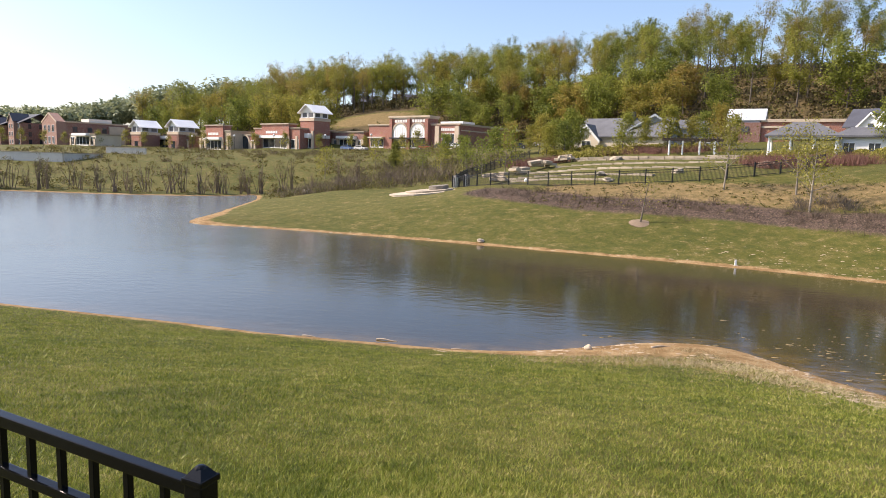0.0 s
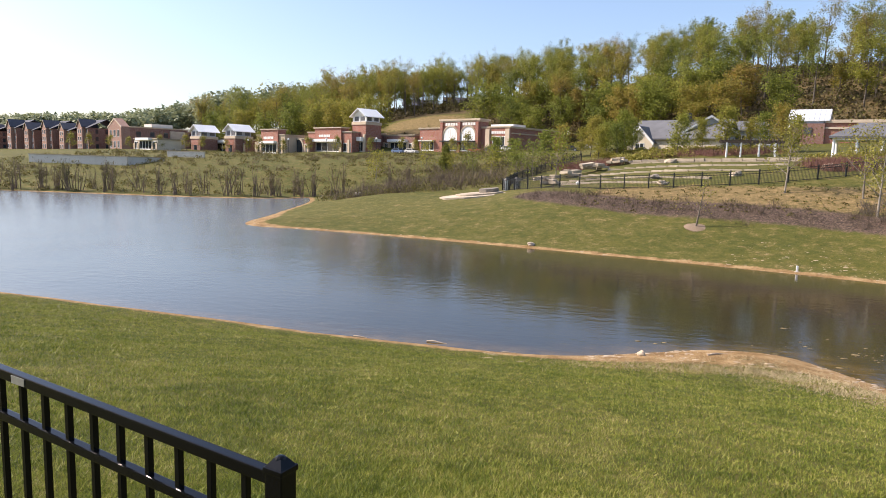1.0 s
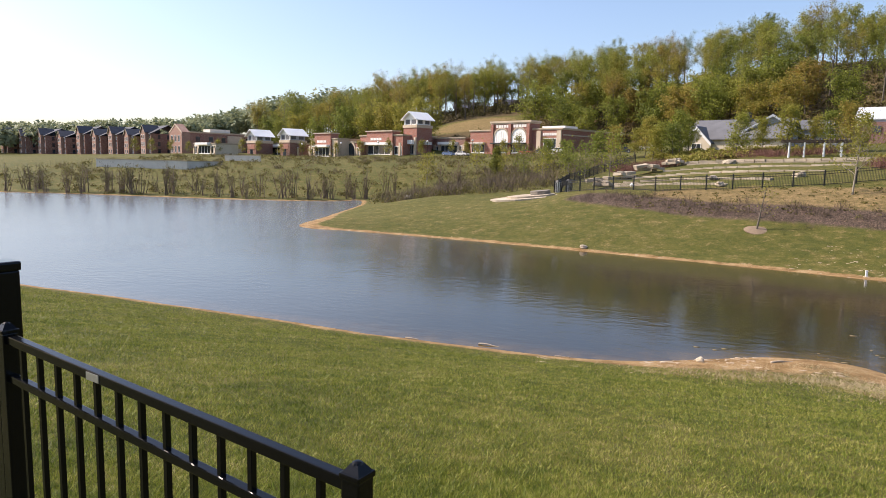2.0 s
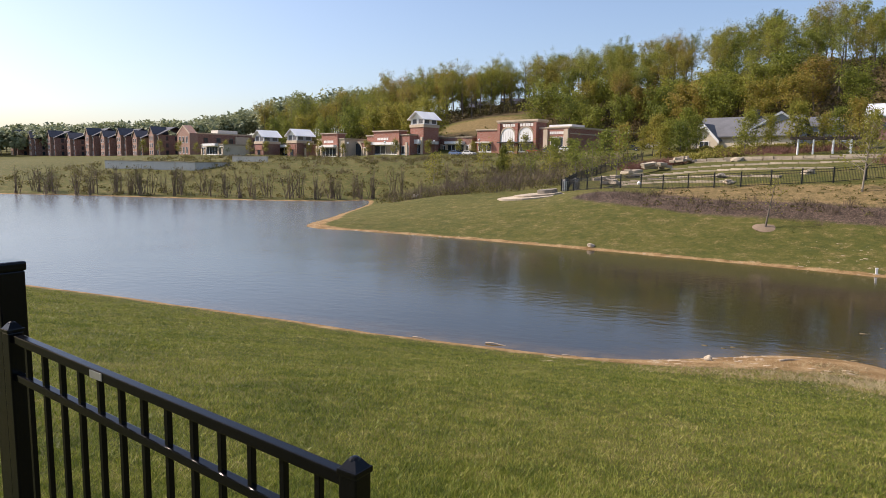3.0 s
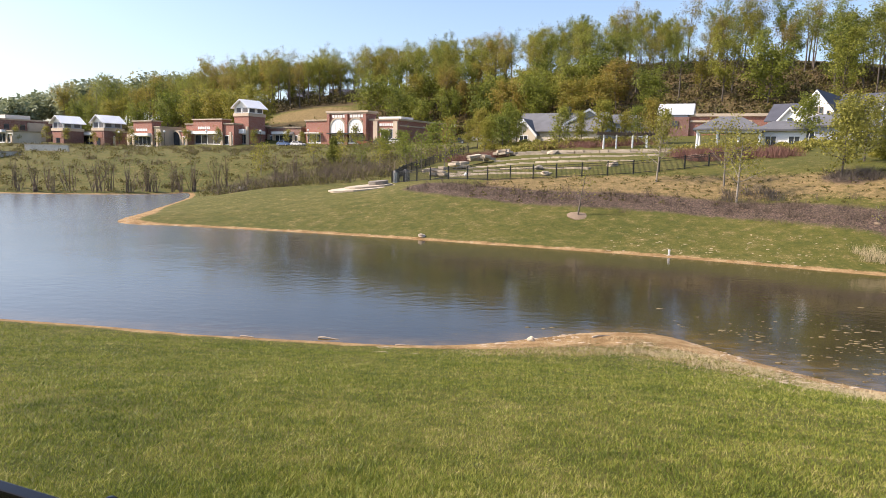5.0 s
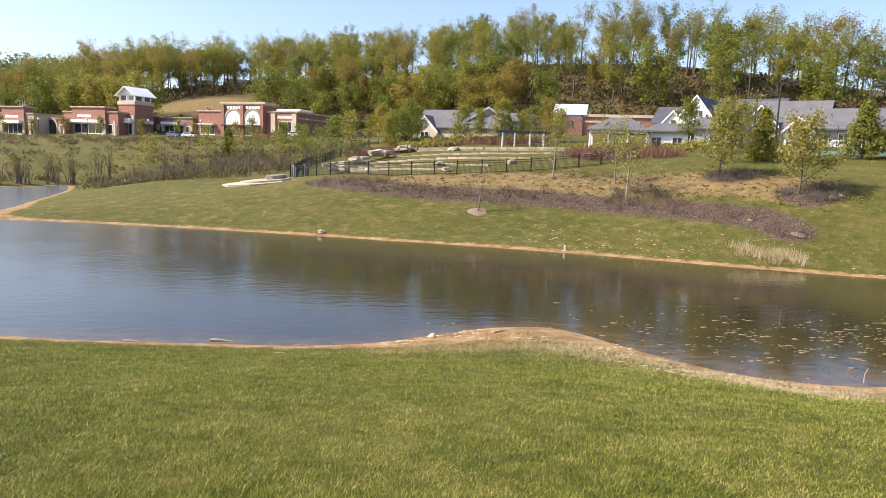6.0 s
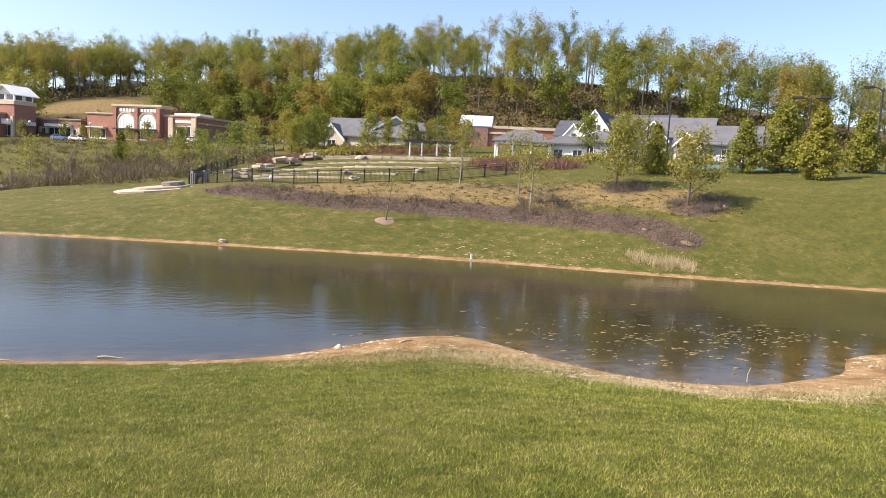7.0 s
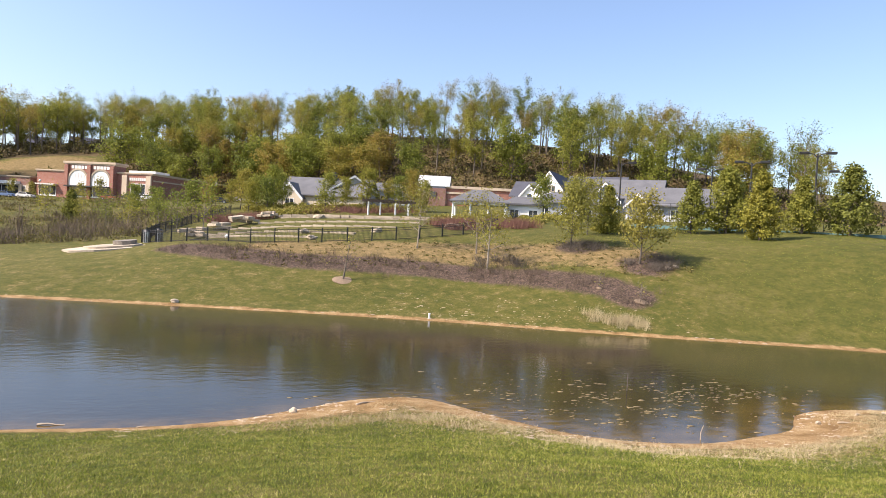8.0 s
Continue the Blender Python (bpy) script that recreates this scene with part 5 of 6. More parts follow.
def leaf_shell(rng, centres, heart, size, loose=0.55):
    """Leaf clumps that turn their faces outwards from the crown's heart."""
    n = len(centres)
    out = centres - heart
    out /= np.linalg.norm(out, axis=1)[:, None] + 1e-9
    out = out + rng.normal(size=(n, 3)) * loose + np.array([0, 0, 0.25])
    out /= np.linalg.norm(out, axis=1)[:, None] + 1e-9
    a = np.cross(out, rng.normal(size=(n, 3)))
    a /= np.linalg.norm(a, axis=1)[:, None] + 1e-9
    b = np.cross(out, a)
    s = size * rng.uniform(0.6, 1.5, (n, 1))
    v = np.stack([centres + a * s, centres + (b * 0.9 - a * 0.6) * s, centres - (b * 0.85 + a * 0.45) * s], 1)
    return v.reshape(-1, 3), np.arange(3 * n).reshape(n, 3)


def bend(rng, start, way, length, n, curl, lift):
    p, w, out = np.array(start, float), np.array(way, float), [np.array(start, float)]
    for _ in range(n):
        w = w + rng.normal(size=3) * curl + np.array([0, 0, lift])
        w /= np.linalg.norm(w)
        p = p + w * length / n
        out.append(p.copy())
    return np.array(out)


def grow_tree(seed, h, clear, reach, limbs, leaves, size, fork=0.0, thick=0.016, rise=0.9, twigs=4, spray=0.45, far=False, dome=0.55):
    """A tapered trunk, limbs with twigs, and leaf clumps about the twigs' ends."""
    rng = np.random.default_rng(seed)
    wood, ends = Wood(), []
    trunk = bend(rng, (0, 0, -0.4), (0.03 * rng.normal(), 0.03 * rng.normal(), 1), h * 0.93, 9, 0.035, 0.04)
    r = thick * h * np.linspace(1.15, 0.16, len(trunk))
    wood.add(trunk, r, 6)
    for k in range(limbs):
        u = clear + (1 - clear) * (k + rng.uniform(0, 0.9)) / limbs * 0.97
        at = u * (len(trunk) - 1)
        i = min(int(at), len(trunk) - 2)
        st = trunk[i] + (trunk[i + 1] - trunk[i]) * (at - i)
        az = k * 2.4 + rng.uniform(-0.5, 0.5)
        sl = rng.uniform(0.45, 1.0) * rise
        w = np.array([math.cos(az), math.sin(az), sl])
        le = reach * rng.uniform(0.7, 1.15) * (1.0 - dome * ((u - clear) / (1 - clear + 1e-6)) ** 1.5)
        lp = bend(rng, st, w / np.linalg.norm(w), le, 5, 0.13, 0.07)
        wood.add(lp, max(0.012, 0.5 * thick * h * (1.1 - u)) * np.linspace(1, 0.25, len(lp)), 4)
        ends.append(lp[2:])
        for q in range(twigs):
            m = rng.integers(1, 5)
            tw = rng.normal(size=3) * 0.7 + (lp[m + 1] - lp[m]) / (np.linalg.norm(lp[m + 1] - lp[m]) + 1e-9) + np.array([0, 0, 0.25])
            tp = bend(rng, lp[m], tw / np.linalg.norm(tw), le * rng.uniform(0.3, 0.6), 3, 0.15, 0.05)
            wood.add(tp, max(0.008, 0.16 * thick * h * (1.1 - u)) * np.linspace(1, 0.3, len(tp)), 3)
            ends.append(tp[1:])
    ends = np.concatenate(ends + [trunk[-2:]])
    c = ends[rng.integers(0, len(ends), leaves)] + rng.normal(size=(leaves, 3)) * spray * np.array([1, 1, 0.8])
    return wood, leaf_shell(rng, c, c.mean(0), size, 0.8) if far else leaf_quads(rng, c, size)


def tree(name, place, made, leaf, label, category, group, bark=BARK, turn=0.0):
    wood, (v, f) = made
    th = thing(name, place, turn, label, category, group)
    part("trunk", wood.mesh("trunk", bark), bark, th)
    part("crown", mesh_np("crown", v, f, leaf), leaf, th)
    return th


def spread_copies(protos, places, rng, low, high):
    """Copies of the prototypes, each turned and sized a little differently; the first uses are the prototypes themselves."""
    for k, (x, y, z) in enumerate(places):
        s = rng.uniform(low, high)
        m = pose(x, y, z, 0, 0, rng.uniform(0, 360)) @ Matrix.Diagonal((s, s, s * rng.uniform(0.94, 1.08), 1))
        if k < len(protos):
            protos[k].matrix_world = m
        else:
            ob = protos[k % len(protos)] if k < 3 * len(protos) else rng.choice(protos)
            keep = ob.scale.copy()
            ob.scale = (1, 1, 1)
            copy_thing(ob, m)
            ob.scale = keep


RIDGE = [(-175, 296), (-110, 289), (-66, 280), (-20, 266), (36, 248), (64, 229), (87, 208), (103, 188), (117, 169), (132, 160), (152, 150), (185, 136), (215, 118)]


def hillside_places(rng, step, front, back):
    """Places on the wooded slope, front metres down from the ridge and back metres past it."""
    out = []
    pts = np.array(RIDGE, float)
    seg = np.diff(pts, axis=0)
    for y in np.arange(100, 310, step):
        for x in np.arange(-160, 220, step):
            px, py = x + rng.uniform(-0.42, 0.42) * step, y + rng.uniform(-0.42, 0.42) * step
            best, side = 1e9, 0
            for a, d in zip(pts, seg):
                u = min(1, max(0, ((px - a[0]) * d[0] + (py - a[1]) * d[1]) / (d @ d)))
                q = a + u * d
                dist = math.hypot(px - q[0], py - q[1])
                if dist < best:
                    best, side = dist, d[0] * (py - q[1]) - d[1] * (px - q[0])
            if (best <= front if side < 0 else best <= back) and math.hypot((px + 57) / 24, (py - 232) / 17) > 1:
                out.append((px, py, best if side < 0 else -best))
    return [p for p in out if math.atan2(p[0], p[1]) < radians(51)]


def wood_tree(seed, h, clear, reach, limbs, leaves, size, steep, full=1.0):
    """A tall woodland tree: bare lower trunk, limbs that fan upwards, fine leaf along the twigs."""
    rng = np.random.default_rng(seed)
    wood, ends = Wood(), []
    trunk = bend(rng, (0, 0, -0.4), (0.04 * rng.normal(), 0.04 * rng.normal(), 1), h * 0.86, 6, 0.04, 0.04)
    wood.add(trunk, 0.0125 * h * np.linspace(1.15, 0.2, len(trunk)), 5)
    for k in range(limbs):
        u = clear + (0.97 - clear) * ((k + rng.uniform(0, 0.9)) / limbs) ** 0.9
        at = u * (len(trunk) - 1)
        i = min(int(at), len(trunk) - 2)
        st = trunk[i] + (trunk[i + 1] - trunk[i]) * (at - i)
        az, v = k * 2.4 + rng.uniform(-0.6, 0.6), (u - clear) / (1 - clear)
        w = np.array([math.cos(az), math.sin(az), steep * rng.uniform(0.6, 1.2)])
        le = reach * rng.uniform(0.75, 1.2) * (0.62 + 0.75 * v * (1.35 - v) - 0.3 * v ** 3)
        lp = bend(rng, st, w / np.linalg.norm(w), le, 4, 0.12, 0.05)
        wood.add(lp, max(0.03, 0.0062 * h * (1.12 - u)) * np.linspace(1, 0.3, len(lp)), 3)
        ends.append(lp[2:])
        for q in range(5):
            m = rng.integers(1, 4)
            d = (lp[m + 1] - lp[m]) / (np.linalg.norm(lp[m + 1] - lp[m]) + 1e-9)
            tw = rng.normal(size=3) * 0.62 + d + np.array([0, 0, 0.2])
            tp = bend(rng, lp[m], tw / np.linalg.norm(tw), le * rng.uniform(0.3, 0.55), 2, 0.15, 0.03)
            wood.add(tp, np.array((0.035, 0.022, 0.012)), 3)
            ends.append(np.concatenate([tp, (tp[:-1] + tp[1:]) / 2])[1:])
    ends = np.concatenate(ends)
    c = ends[rng.integers(0, len(ends), leaves)] + rng.normal(size=(leaves, 3)) * np.array([0.58, 0.58, 0.48]) * full
    return wood, leaf_shell(rng, c, c.mean(0) - np.array([0, 0, 0.12 * h]), size, 0.8)


def forest():
    rng = random.Random(7)
    spec = [(1, 20, 0.34, 7.4, 14, 3700, 0.19, 1.15), (2, 22, 0.44, 7.0, 13, 2300, 0.165, 1.6), (3, 19, 0.26, 7.4, 15, 4200, 0.2, 1.0), (4, 21, 0.46, 6.8, 13, 1500, 0.15, 1.8), (5, 18, 0.24, 7.4, 15, 4000, 0.2, 1.0), (6, 22, 0.42, 7.0, 14, 2700, 0.175, 1.45), (7, 21, 0.42, 7.0, 14, 2200, 0.165, 1.55)]
    protos = [tree("forest_tree", (0, 0, 0), wood_tree(*a), FOLIAGE, "tall slender woodland tree in thin spring leaf", "tree", "trees of the hill wood") for a in spec]
    spots = hillside_places(rng, 6.4, 40, 7)
    keep = [p for p in spots if (p[2] < 12 and rng.random() < 0.9) or rng.random() < (0.62 if p[0] < 45 else 0.2)]
    rng.shuffle(keep)
    keep = [p for p in keep if math.atan2(p[0], p[1]) < radians(48.3)][:299]
    xy = np.array([(p[0], p[1]) for p in keep])
    z = land(xy[:, 0], xy[:, 1])
    spread_copies(protos, [(x, y, zz - 0.2) for (x, y), zz in zip(xy, z)], rng, 0.76, 1.02)
    # broad lower trees at the foot of the wood
    low = [tree("woodland_edge_tree", (0, 0, 0), wood_tree(s, 14, 0.16, 6.4, 17, 3800, 0.24, 0.8, 1.25), FOLIAGE, "broad tree in new leaf at the wood's edge", "tree", "trees at the wood's edge") for s in (21, 22, 23)]
    places = []
    for x, y in ((-16, 208), (-8, 214), (-24, 212), (2, 205), (10, 196), (18, 190), (26, 184), (34, 180), (-34, 222), (-88, 226), (-98, 230), (-110, 236), (-122, 240), (-134, 243), (-80, 222), (6, 212), (16, 204), (46, 176), (72, 168), (100, 142), (112, 128), (118, 136), (-70, 214), (-142, 246), (-150, 250), (-30, 230), (-22, 224), (-12, 226), (-2, 220), (8, 222), (16, 214), (24, 206), (28, 196), (34, 200), (40, 190), (-10, 236), (2, 232), (22, 218), (-18, 240), (-72, 290), (-60, 291), (-50, 286), (-80, 293), (-90, 292), (-40, 284), (-94, 238), (-84, 232), (-104, 246), (-116, 250)):
        places.append((x, y, land1(x, y) - 0.1))
    spread_copies(low, places, rng, 0.8, 1.15)


def scrub(name, places, n, size, rad, mat, label, seed, tall=1.0):
    """Many leafy bushes as one mass."""
    rng = np.random.default_rng(seed)
    P = np.asarray(places, float)
    s = rng.uniform(0.6, 1.3, len(P))
    off = rng.normal(size=(len(P), n, 3))
    off /= np.linalg.norm(off, axis=2)[:, :, None]
    off *= rng.uniform(0.55, 1.0, (len(P), n, 1)) * rad * s[:, None, None]
    off[:, :, 2] = np.abs(off[:, :, 2]) * tall
    c = (P[:, None] + off).reshape(-1, 3)
    v, f = leaf_quads(rng, c, size)
    tagged(new(name, mesh_np(name, v, f, mat)), label, "bushes", kind="stuff")


def twig_mass(name, places, n, rad, height, mat, label, seed, lean=0.5, width=0.012):
    """Leafless twiggy shrubs as one mass of thin upright blades."""
    rng = np.random.default_rng(seed)
    P = np.repeat(np.asarray(places, float), n, 0)
    m = len(P)
    base = P + np.c_[rng.normal(size=(m, 2)) * rad * 0.35, np.zeros(m)]
    way = np.c_[rng.normal(size=(m, 2)) * lean, np.ones(m)]
    tip = base + way * (height * rng.uniform(0.45, 1.1, (m, 1)))
    side = np.c_[rng.normal(size=(m, 2)), np.zeros(m)]
    side /= np.linalg.norm(side, axis=1)[:, None]
    mid = (base + tip) / 2 + rng.normal(size=(m, 3)) * 0.06 * height
    v = np.stack([base - side * width, base + side * width, mid + side * width * 0.8, tip, mid - side * width * 0.8], 1).reshape(-1, 3)
    i = np.arange(m)[:, None] * 5
    tris = np.concatenate([i + [0, 1, 2], i + [0, 2, 4], i + [4, 2, 3]])
    me = mesh_np(name, v, tris, mat)
    tagged(new(name, me), label, "shrubs", kind="stuff")


def on_land(xy, sink=0.0):
    xy = np.asarray(xy, float)
    return np.c_[xy, land(xy[:, 0], xy[:, 1]) - sink]


def undergrowth():
    rng = random.Random(8)
    spots = hillside_places(rng, 3.6, 62, 8)
    xy = [(p[0], p[1]) for p in spots]
    P = on_land(xy)
    P = P[P[:, 2] > 13.5]
    scrub("undergrowth", P, 32, 0.46, 1.9, UNDERWOOD, "olive and brown undergrowth beneath the wood", 31, 1.1)
    low = P[(P[:, 2] > 14) & (np.sin(P[:, 0] * 0.37 + P[:, 1]) * np.sin(P[:, 1] * 0.53) > 0.1)]
    scrub("understorey", low, 50, 0.38, 2.5, UNDER, "small trees in new leaf beneath the wood", 33, 1.35)
    twig_mass("undergrowth_twigs", P[::2], 14, 2.2, 3.0, TWIG, "bare brown brush beneath the wood", 32, 0.35, 0.03)


def far_woods():
    rng = np.random.default_rng(41)
    C, H, trunks = [], [], Wood()
    for k in range(330):
        az = radians(rng.uniform(19, 55))
        d = rng.uniform(345, 470)
        x, y = -math.sin(az) * d, math.cos(az) * d
        z = land1(x, y)
        top = (20 + 5 * math.sin(az * 17) + rng.uniform(-2, 3)) * float(np.interp(az, (0.56, 0.8), (1.0, 0.52)))
        n = 260
        o = rng.normal(size=(n, 3))
        o /= np.linalg.norm(o, axis=1)[:, None]
        o *= rng.uniform(0.3, 1, (n, 1)) * np.array([5.5, 5.5, top * 0.4])
        C.append(o + (x, y, z + top * 0.62))
        H.append(np.tile((x, y, z + top * 0.4), (n, 1)))
        trunks.add(np.array([(x, y, z - 0.5), (x, y, z + top * 0.8)]), (0.3, 0.1), 4)
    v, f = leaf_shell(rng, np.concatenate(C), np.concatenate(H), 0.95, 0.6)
    tagged(new("far_woods", mesh_np("far_woods", v, f, HAZED_WOODS)), "distant woods on the low hills, leaves tinted pale for haze", "woods", kind="stuff")
    tagged(new("far_trunks", trunks.mesh("far_trunks", BARK)), "trunks of the distant woods", "woods", kind="stuff")


forest()
undergrowth()
far_woods()


def planted(name, spots, seeds, kw, leaf, label, category, group, low=0.85, high=1.15, bark=BARK):
    rng = random.Random(seeds[0])
    protos = [tree(name, (0, 0, 0), grow_tree(s, **kw), leaf, label, category, group, bark) for s in seeds]
    spread_copies(protos, [(x, y, land1(x, y) - 0.05) for x, y in spots], rng, low, high)


planted("shop_tree", [(-120, 206), (-112, 207), (-103.5, 198), (-84, 192.5), (-73.5, 189.5), (-53.5, 190), (-48.5, 187.5), (-94.5, 197), (-131, 200), (-138, 196), (-36, 181), (-127, 203), (-146, 191), (-155, 193), (-165, 196), (-174, 198), (-62, 186), (-31, 176)],
        (51, 52), dict(h=5.2, clear=0.3, reach=1.7, limbs=12, leaves=600, size=0.17, thick=0.014, spray=0.35), FRESH, "small street tree in bright new leaf", "tree", "street trees by the shops")
planted("young_tree", [(-0.9, 128), (0.9, 124), (3.8, 122), (6.5, 120), (8.2, 123), (-4, 126), (14.4, 112), (21.5, 112), (25, 110.5), (30, 112), (-12, 118), (-16, 124), (31, 110), (-7, 122), (47, 97), (51, 94), (2.2, 118), (5.2, 116.5), (27.8, 114), (18.6, 114.5)],
        (55, 56, 57), dict(h=6.6, clear=0.18, reach=2.3, limbs=14, leaves=2300, size=0.14, thick=0.013, spray=0.34), FOLIAGE, "young tree in new leaf beside the houses", "tree", "young trees on the bank", 0.85, 1.2)
planted("bank_tree", [(-30.5, 127), (-24, 122), (-19, 114), (-7, 92), (-3.6, 90), (-14.8, 105), (-38, 118), (-10, 100)],
        (61, 62), dict(h=5.8, clear=0.2, reach=2.4, limbs=13, leaves=700, size=0.14, thick=0.012, spray=0.4), FOLIAGE, "slim bank tree with sparse spring leaves", "tree", "trees on the bank", 0.8, 1.2, BARK_PALE)
planted("slope_tree", [(17.8, 64.6), (22.7, 57.4), (23.2, 61.8)],
        (65, 66), dict(h=6.4, clear=0.3, reach=3.0, limbs=15, leaves=1000, size=0.08, thick=0.014, spray=0.3, rise=0.75, far=True), FRESH, "young tree with sparse yellow-green leaves", "tree", "trees on the mulch slope", 0.95, 1.1, BARK_PALE)
planted("slope_tree", [(32.0, 58.8), (35.4, 52.1), (38.2, 66.5)],
        (67, 68), dict(h=6.8, clear=0.2, reach=3.3, limbs=18, leaves=3800, size=0.095, thick=0.013, spray=0.34, rise=0.75, far=True), FRESH, "rounded young tree with yellow-green leaves", "tree", "trees on the mulch slope", 0.95, 1.1)
planted("sapling", [(29.2, 48.4), (31.2, 45.4)],
        (71,), dict(h=1.9, clear=0.3, reach=0.7, limbs=9, leaves=40, size=0.06, thick=0.012, spray=0.12), FRESH, "bare thin sapling in a ring of soil", "sapling", "saplings", 0.9, 1.1, BARK_PALE)
lean = tree("sapling", (9.2, 56.7, 1.95), grow_tree(72, 4.2, 0.35, 1.3, 12, 120, 0.08, thick=0.02, spray=0.2), FRESH, "leaning sapling in a ring of bare soil", "sapling", "saplings", BARK)
lean.matrix_world = pose(9.2, 56.7, 1.95, 0, 10, 0)
for i, (x, y, r) in enumerate(((9.2, 56.6, 0.95), (31.2, 45.35, 0.55), (29.2, 48.4, 0.25))):
    bm = bmesh.new()
    bmesh.ops.create_uvsphere(bm, u_segments=20, v_segments=8, radius=1.0)
    for v in bm.verts:
        v.co = Vector((v.co.x * r, v.co.y * r, v.co.z * 0.12)) * (1 + 0.12 * noise.noise(v.co * 2.5))
    me = bpy.data.meshes.new("soil_ring")
    bm.to_mesh(me)
    bm.free()
    me.materials.append(SOIL)
    ob = new("soil_ring", me)
    ob.matrix_world = pose(x, y, land1(x, y), 16, 0, 0)
    tagged(ob, "mound of bare soil round a sapling", "soil", "soil rings")


def conifer(seed, h, r, n=2600):
    rng = np.random.default_rng(seed)
    wood = Wood()
    wood.add(np.array([(0, 0, -0.3), (0, 0, h * 0.5), (0, 0, h)]), (0.022 * h, 0.014 * h, 0.01), 6)
    tips = []
    for k in range(46):
        u = 0.04 + 0.94 * k / 46
        az = k * 2.4 + rng.uniform(-0.3, 0.3)
        le = r * (1 - u) ** 0.75 * rng.uniform(0.75, 1.2) * (0.75 + 0.25 * min(1, u * 6))
        p = bend(rng, (0, 0, u * h), (math.cos(az), math.sin(az), 0.15), max(0.15, le), 4, 0.08, 0.06)
        wood.add(p, 0.03 * (1.1 - u) * np.linspace(1, 0.3, len(p)), 3)
        tips += [p[1:]] + [p[2:]] * 2
    tips = np.concatenate(tips)
    c = tips[rng.integers(0, len(tips), n)] + rng.normal(size=(n, 3)) * 0.26
    return wood, leaf_shell(rng, c, np.c_[np.zeros((n, 2)), c[:, 2] * 0.8], 0.115, 0.95)


def conifers():
    rng = random.Random(9)
    protos = [tree("evergreen", (0, 0, 0), conifer(81 + k, 7.0, r * 1.05, 8500), CONIFER, "bushy evergreen tree standing on the grass bank", "evergreen", "evergreens before the court") for k, r in enumerate((2.3, 2.6, 2.9))]
    for k, (x, y, s) in enumerate(((41.8, 68.3, 0.8), (54.6, 69.7, 0.92), (58.7, 68.3, 1.18), (55.2, 58.9, 1.08), (66.5, 64.2, 1.0), (70.7, 61.2, 1.22), (-26.3, 125.5, 0.75), (76, 57, 1.1))):
        m = pose(x, y, land1(x, y) - 0.1, 0, 0, rng.uniform(0, 360)) @ Matrix.Diagonal((s, s, s, 1))
        if k < 3:
            protos[k].matrix_world = m
        else:
            keep = protos[k % 3].scale.copy()
            protos[k % 3].scale = (1, 1, 1)
            copy_thing(protos[k % 3], m)
            protos[k % 3].scale = keep


conifers()


def willow_thicket():
    """Bare many-stemmed willows along the far water's edge."""
    rng = random.Random(12)
    protos = []
    for s in (91, 92, 93, 94):
        g = np.random.default_rng(s)
        wood, ends = Wood(), []
        for k in range(7):
            p = bend(g, (g.normal() * 0.25, g.normal() * 0.25, -0.3), (g.normal() * 0.16, g.normal() * 0.16, 1), g.uniform(3.6, 6.0), 6, 0.06, 0.05)
            wood.add(p, 0.075 * np.linspace(1, 0.25, len(p)), 4)
            for q in range(5):
                m = g.integers(2, 6)
                t = bend(g, p[m], (g.normal() * 0.5, g.normal() * 0.5, 0.8), g.uniform(0.6, 1.6), 3, 0.1, 0.1)
                wood.add(t, 0.022 * np.linspace(1, 0.4, len(t)), 3)
                ends.append(t)
        e = np.concatenate(ends)
        c = e[g.integers(0, len(e), 150)] + g.normal(size=(150, 3)) * 0.2
        protos.append(tree("willow", (0, 0, 0), (wood, leaf_quads(g, c, 0.12)), UNDER, "bare many-stemmed willow at the water's edge", "willow", "willows on the far shore", TWIG))
    spots = []
    line = np.array([(-106, 88), (-93.5, 91.6), (-77.6, 93.6), (-62.4, 95.8), (-53, 98.5), (-47, 106), (-41, 109)])
    for a, b in zip(line, line[1:]):
        n = int(np.linalg.norm(b - a) / 1.15)
        for i in range(n):
            if rng.random() < 0.84:
                p = a + (b - a) * (i + rng.random()) / n
                spots.append((p[0] + rng.uniform(-0.4, 0.4), p[1] + rng.uniform(-0.6, 4.0)))
    for x, y in ((-120, 84), (-113, 86), (-128, 82), (-36, 106), (-33, 110), (-30, 112)):
        spots.append((x, y))
    spread_copies(protos, [(x, y, max(-0.1, land1(x, y))) for x, y in spots], rng, 0.62, 1.05)


willow_thicket()


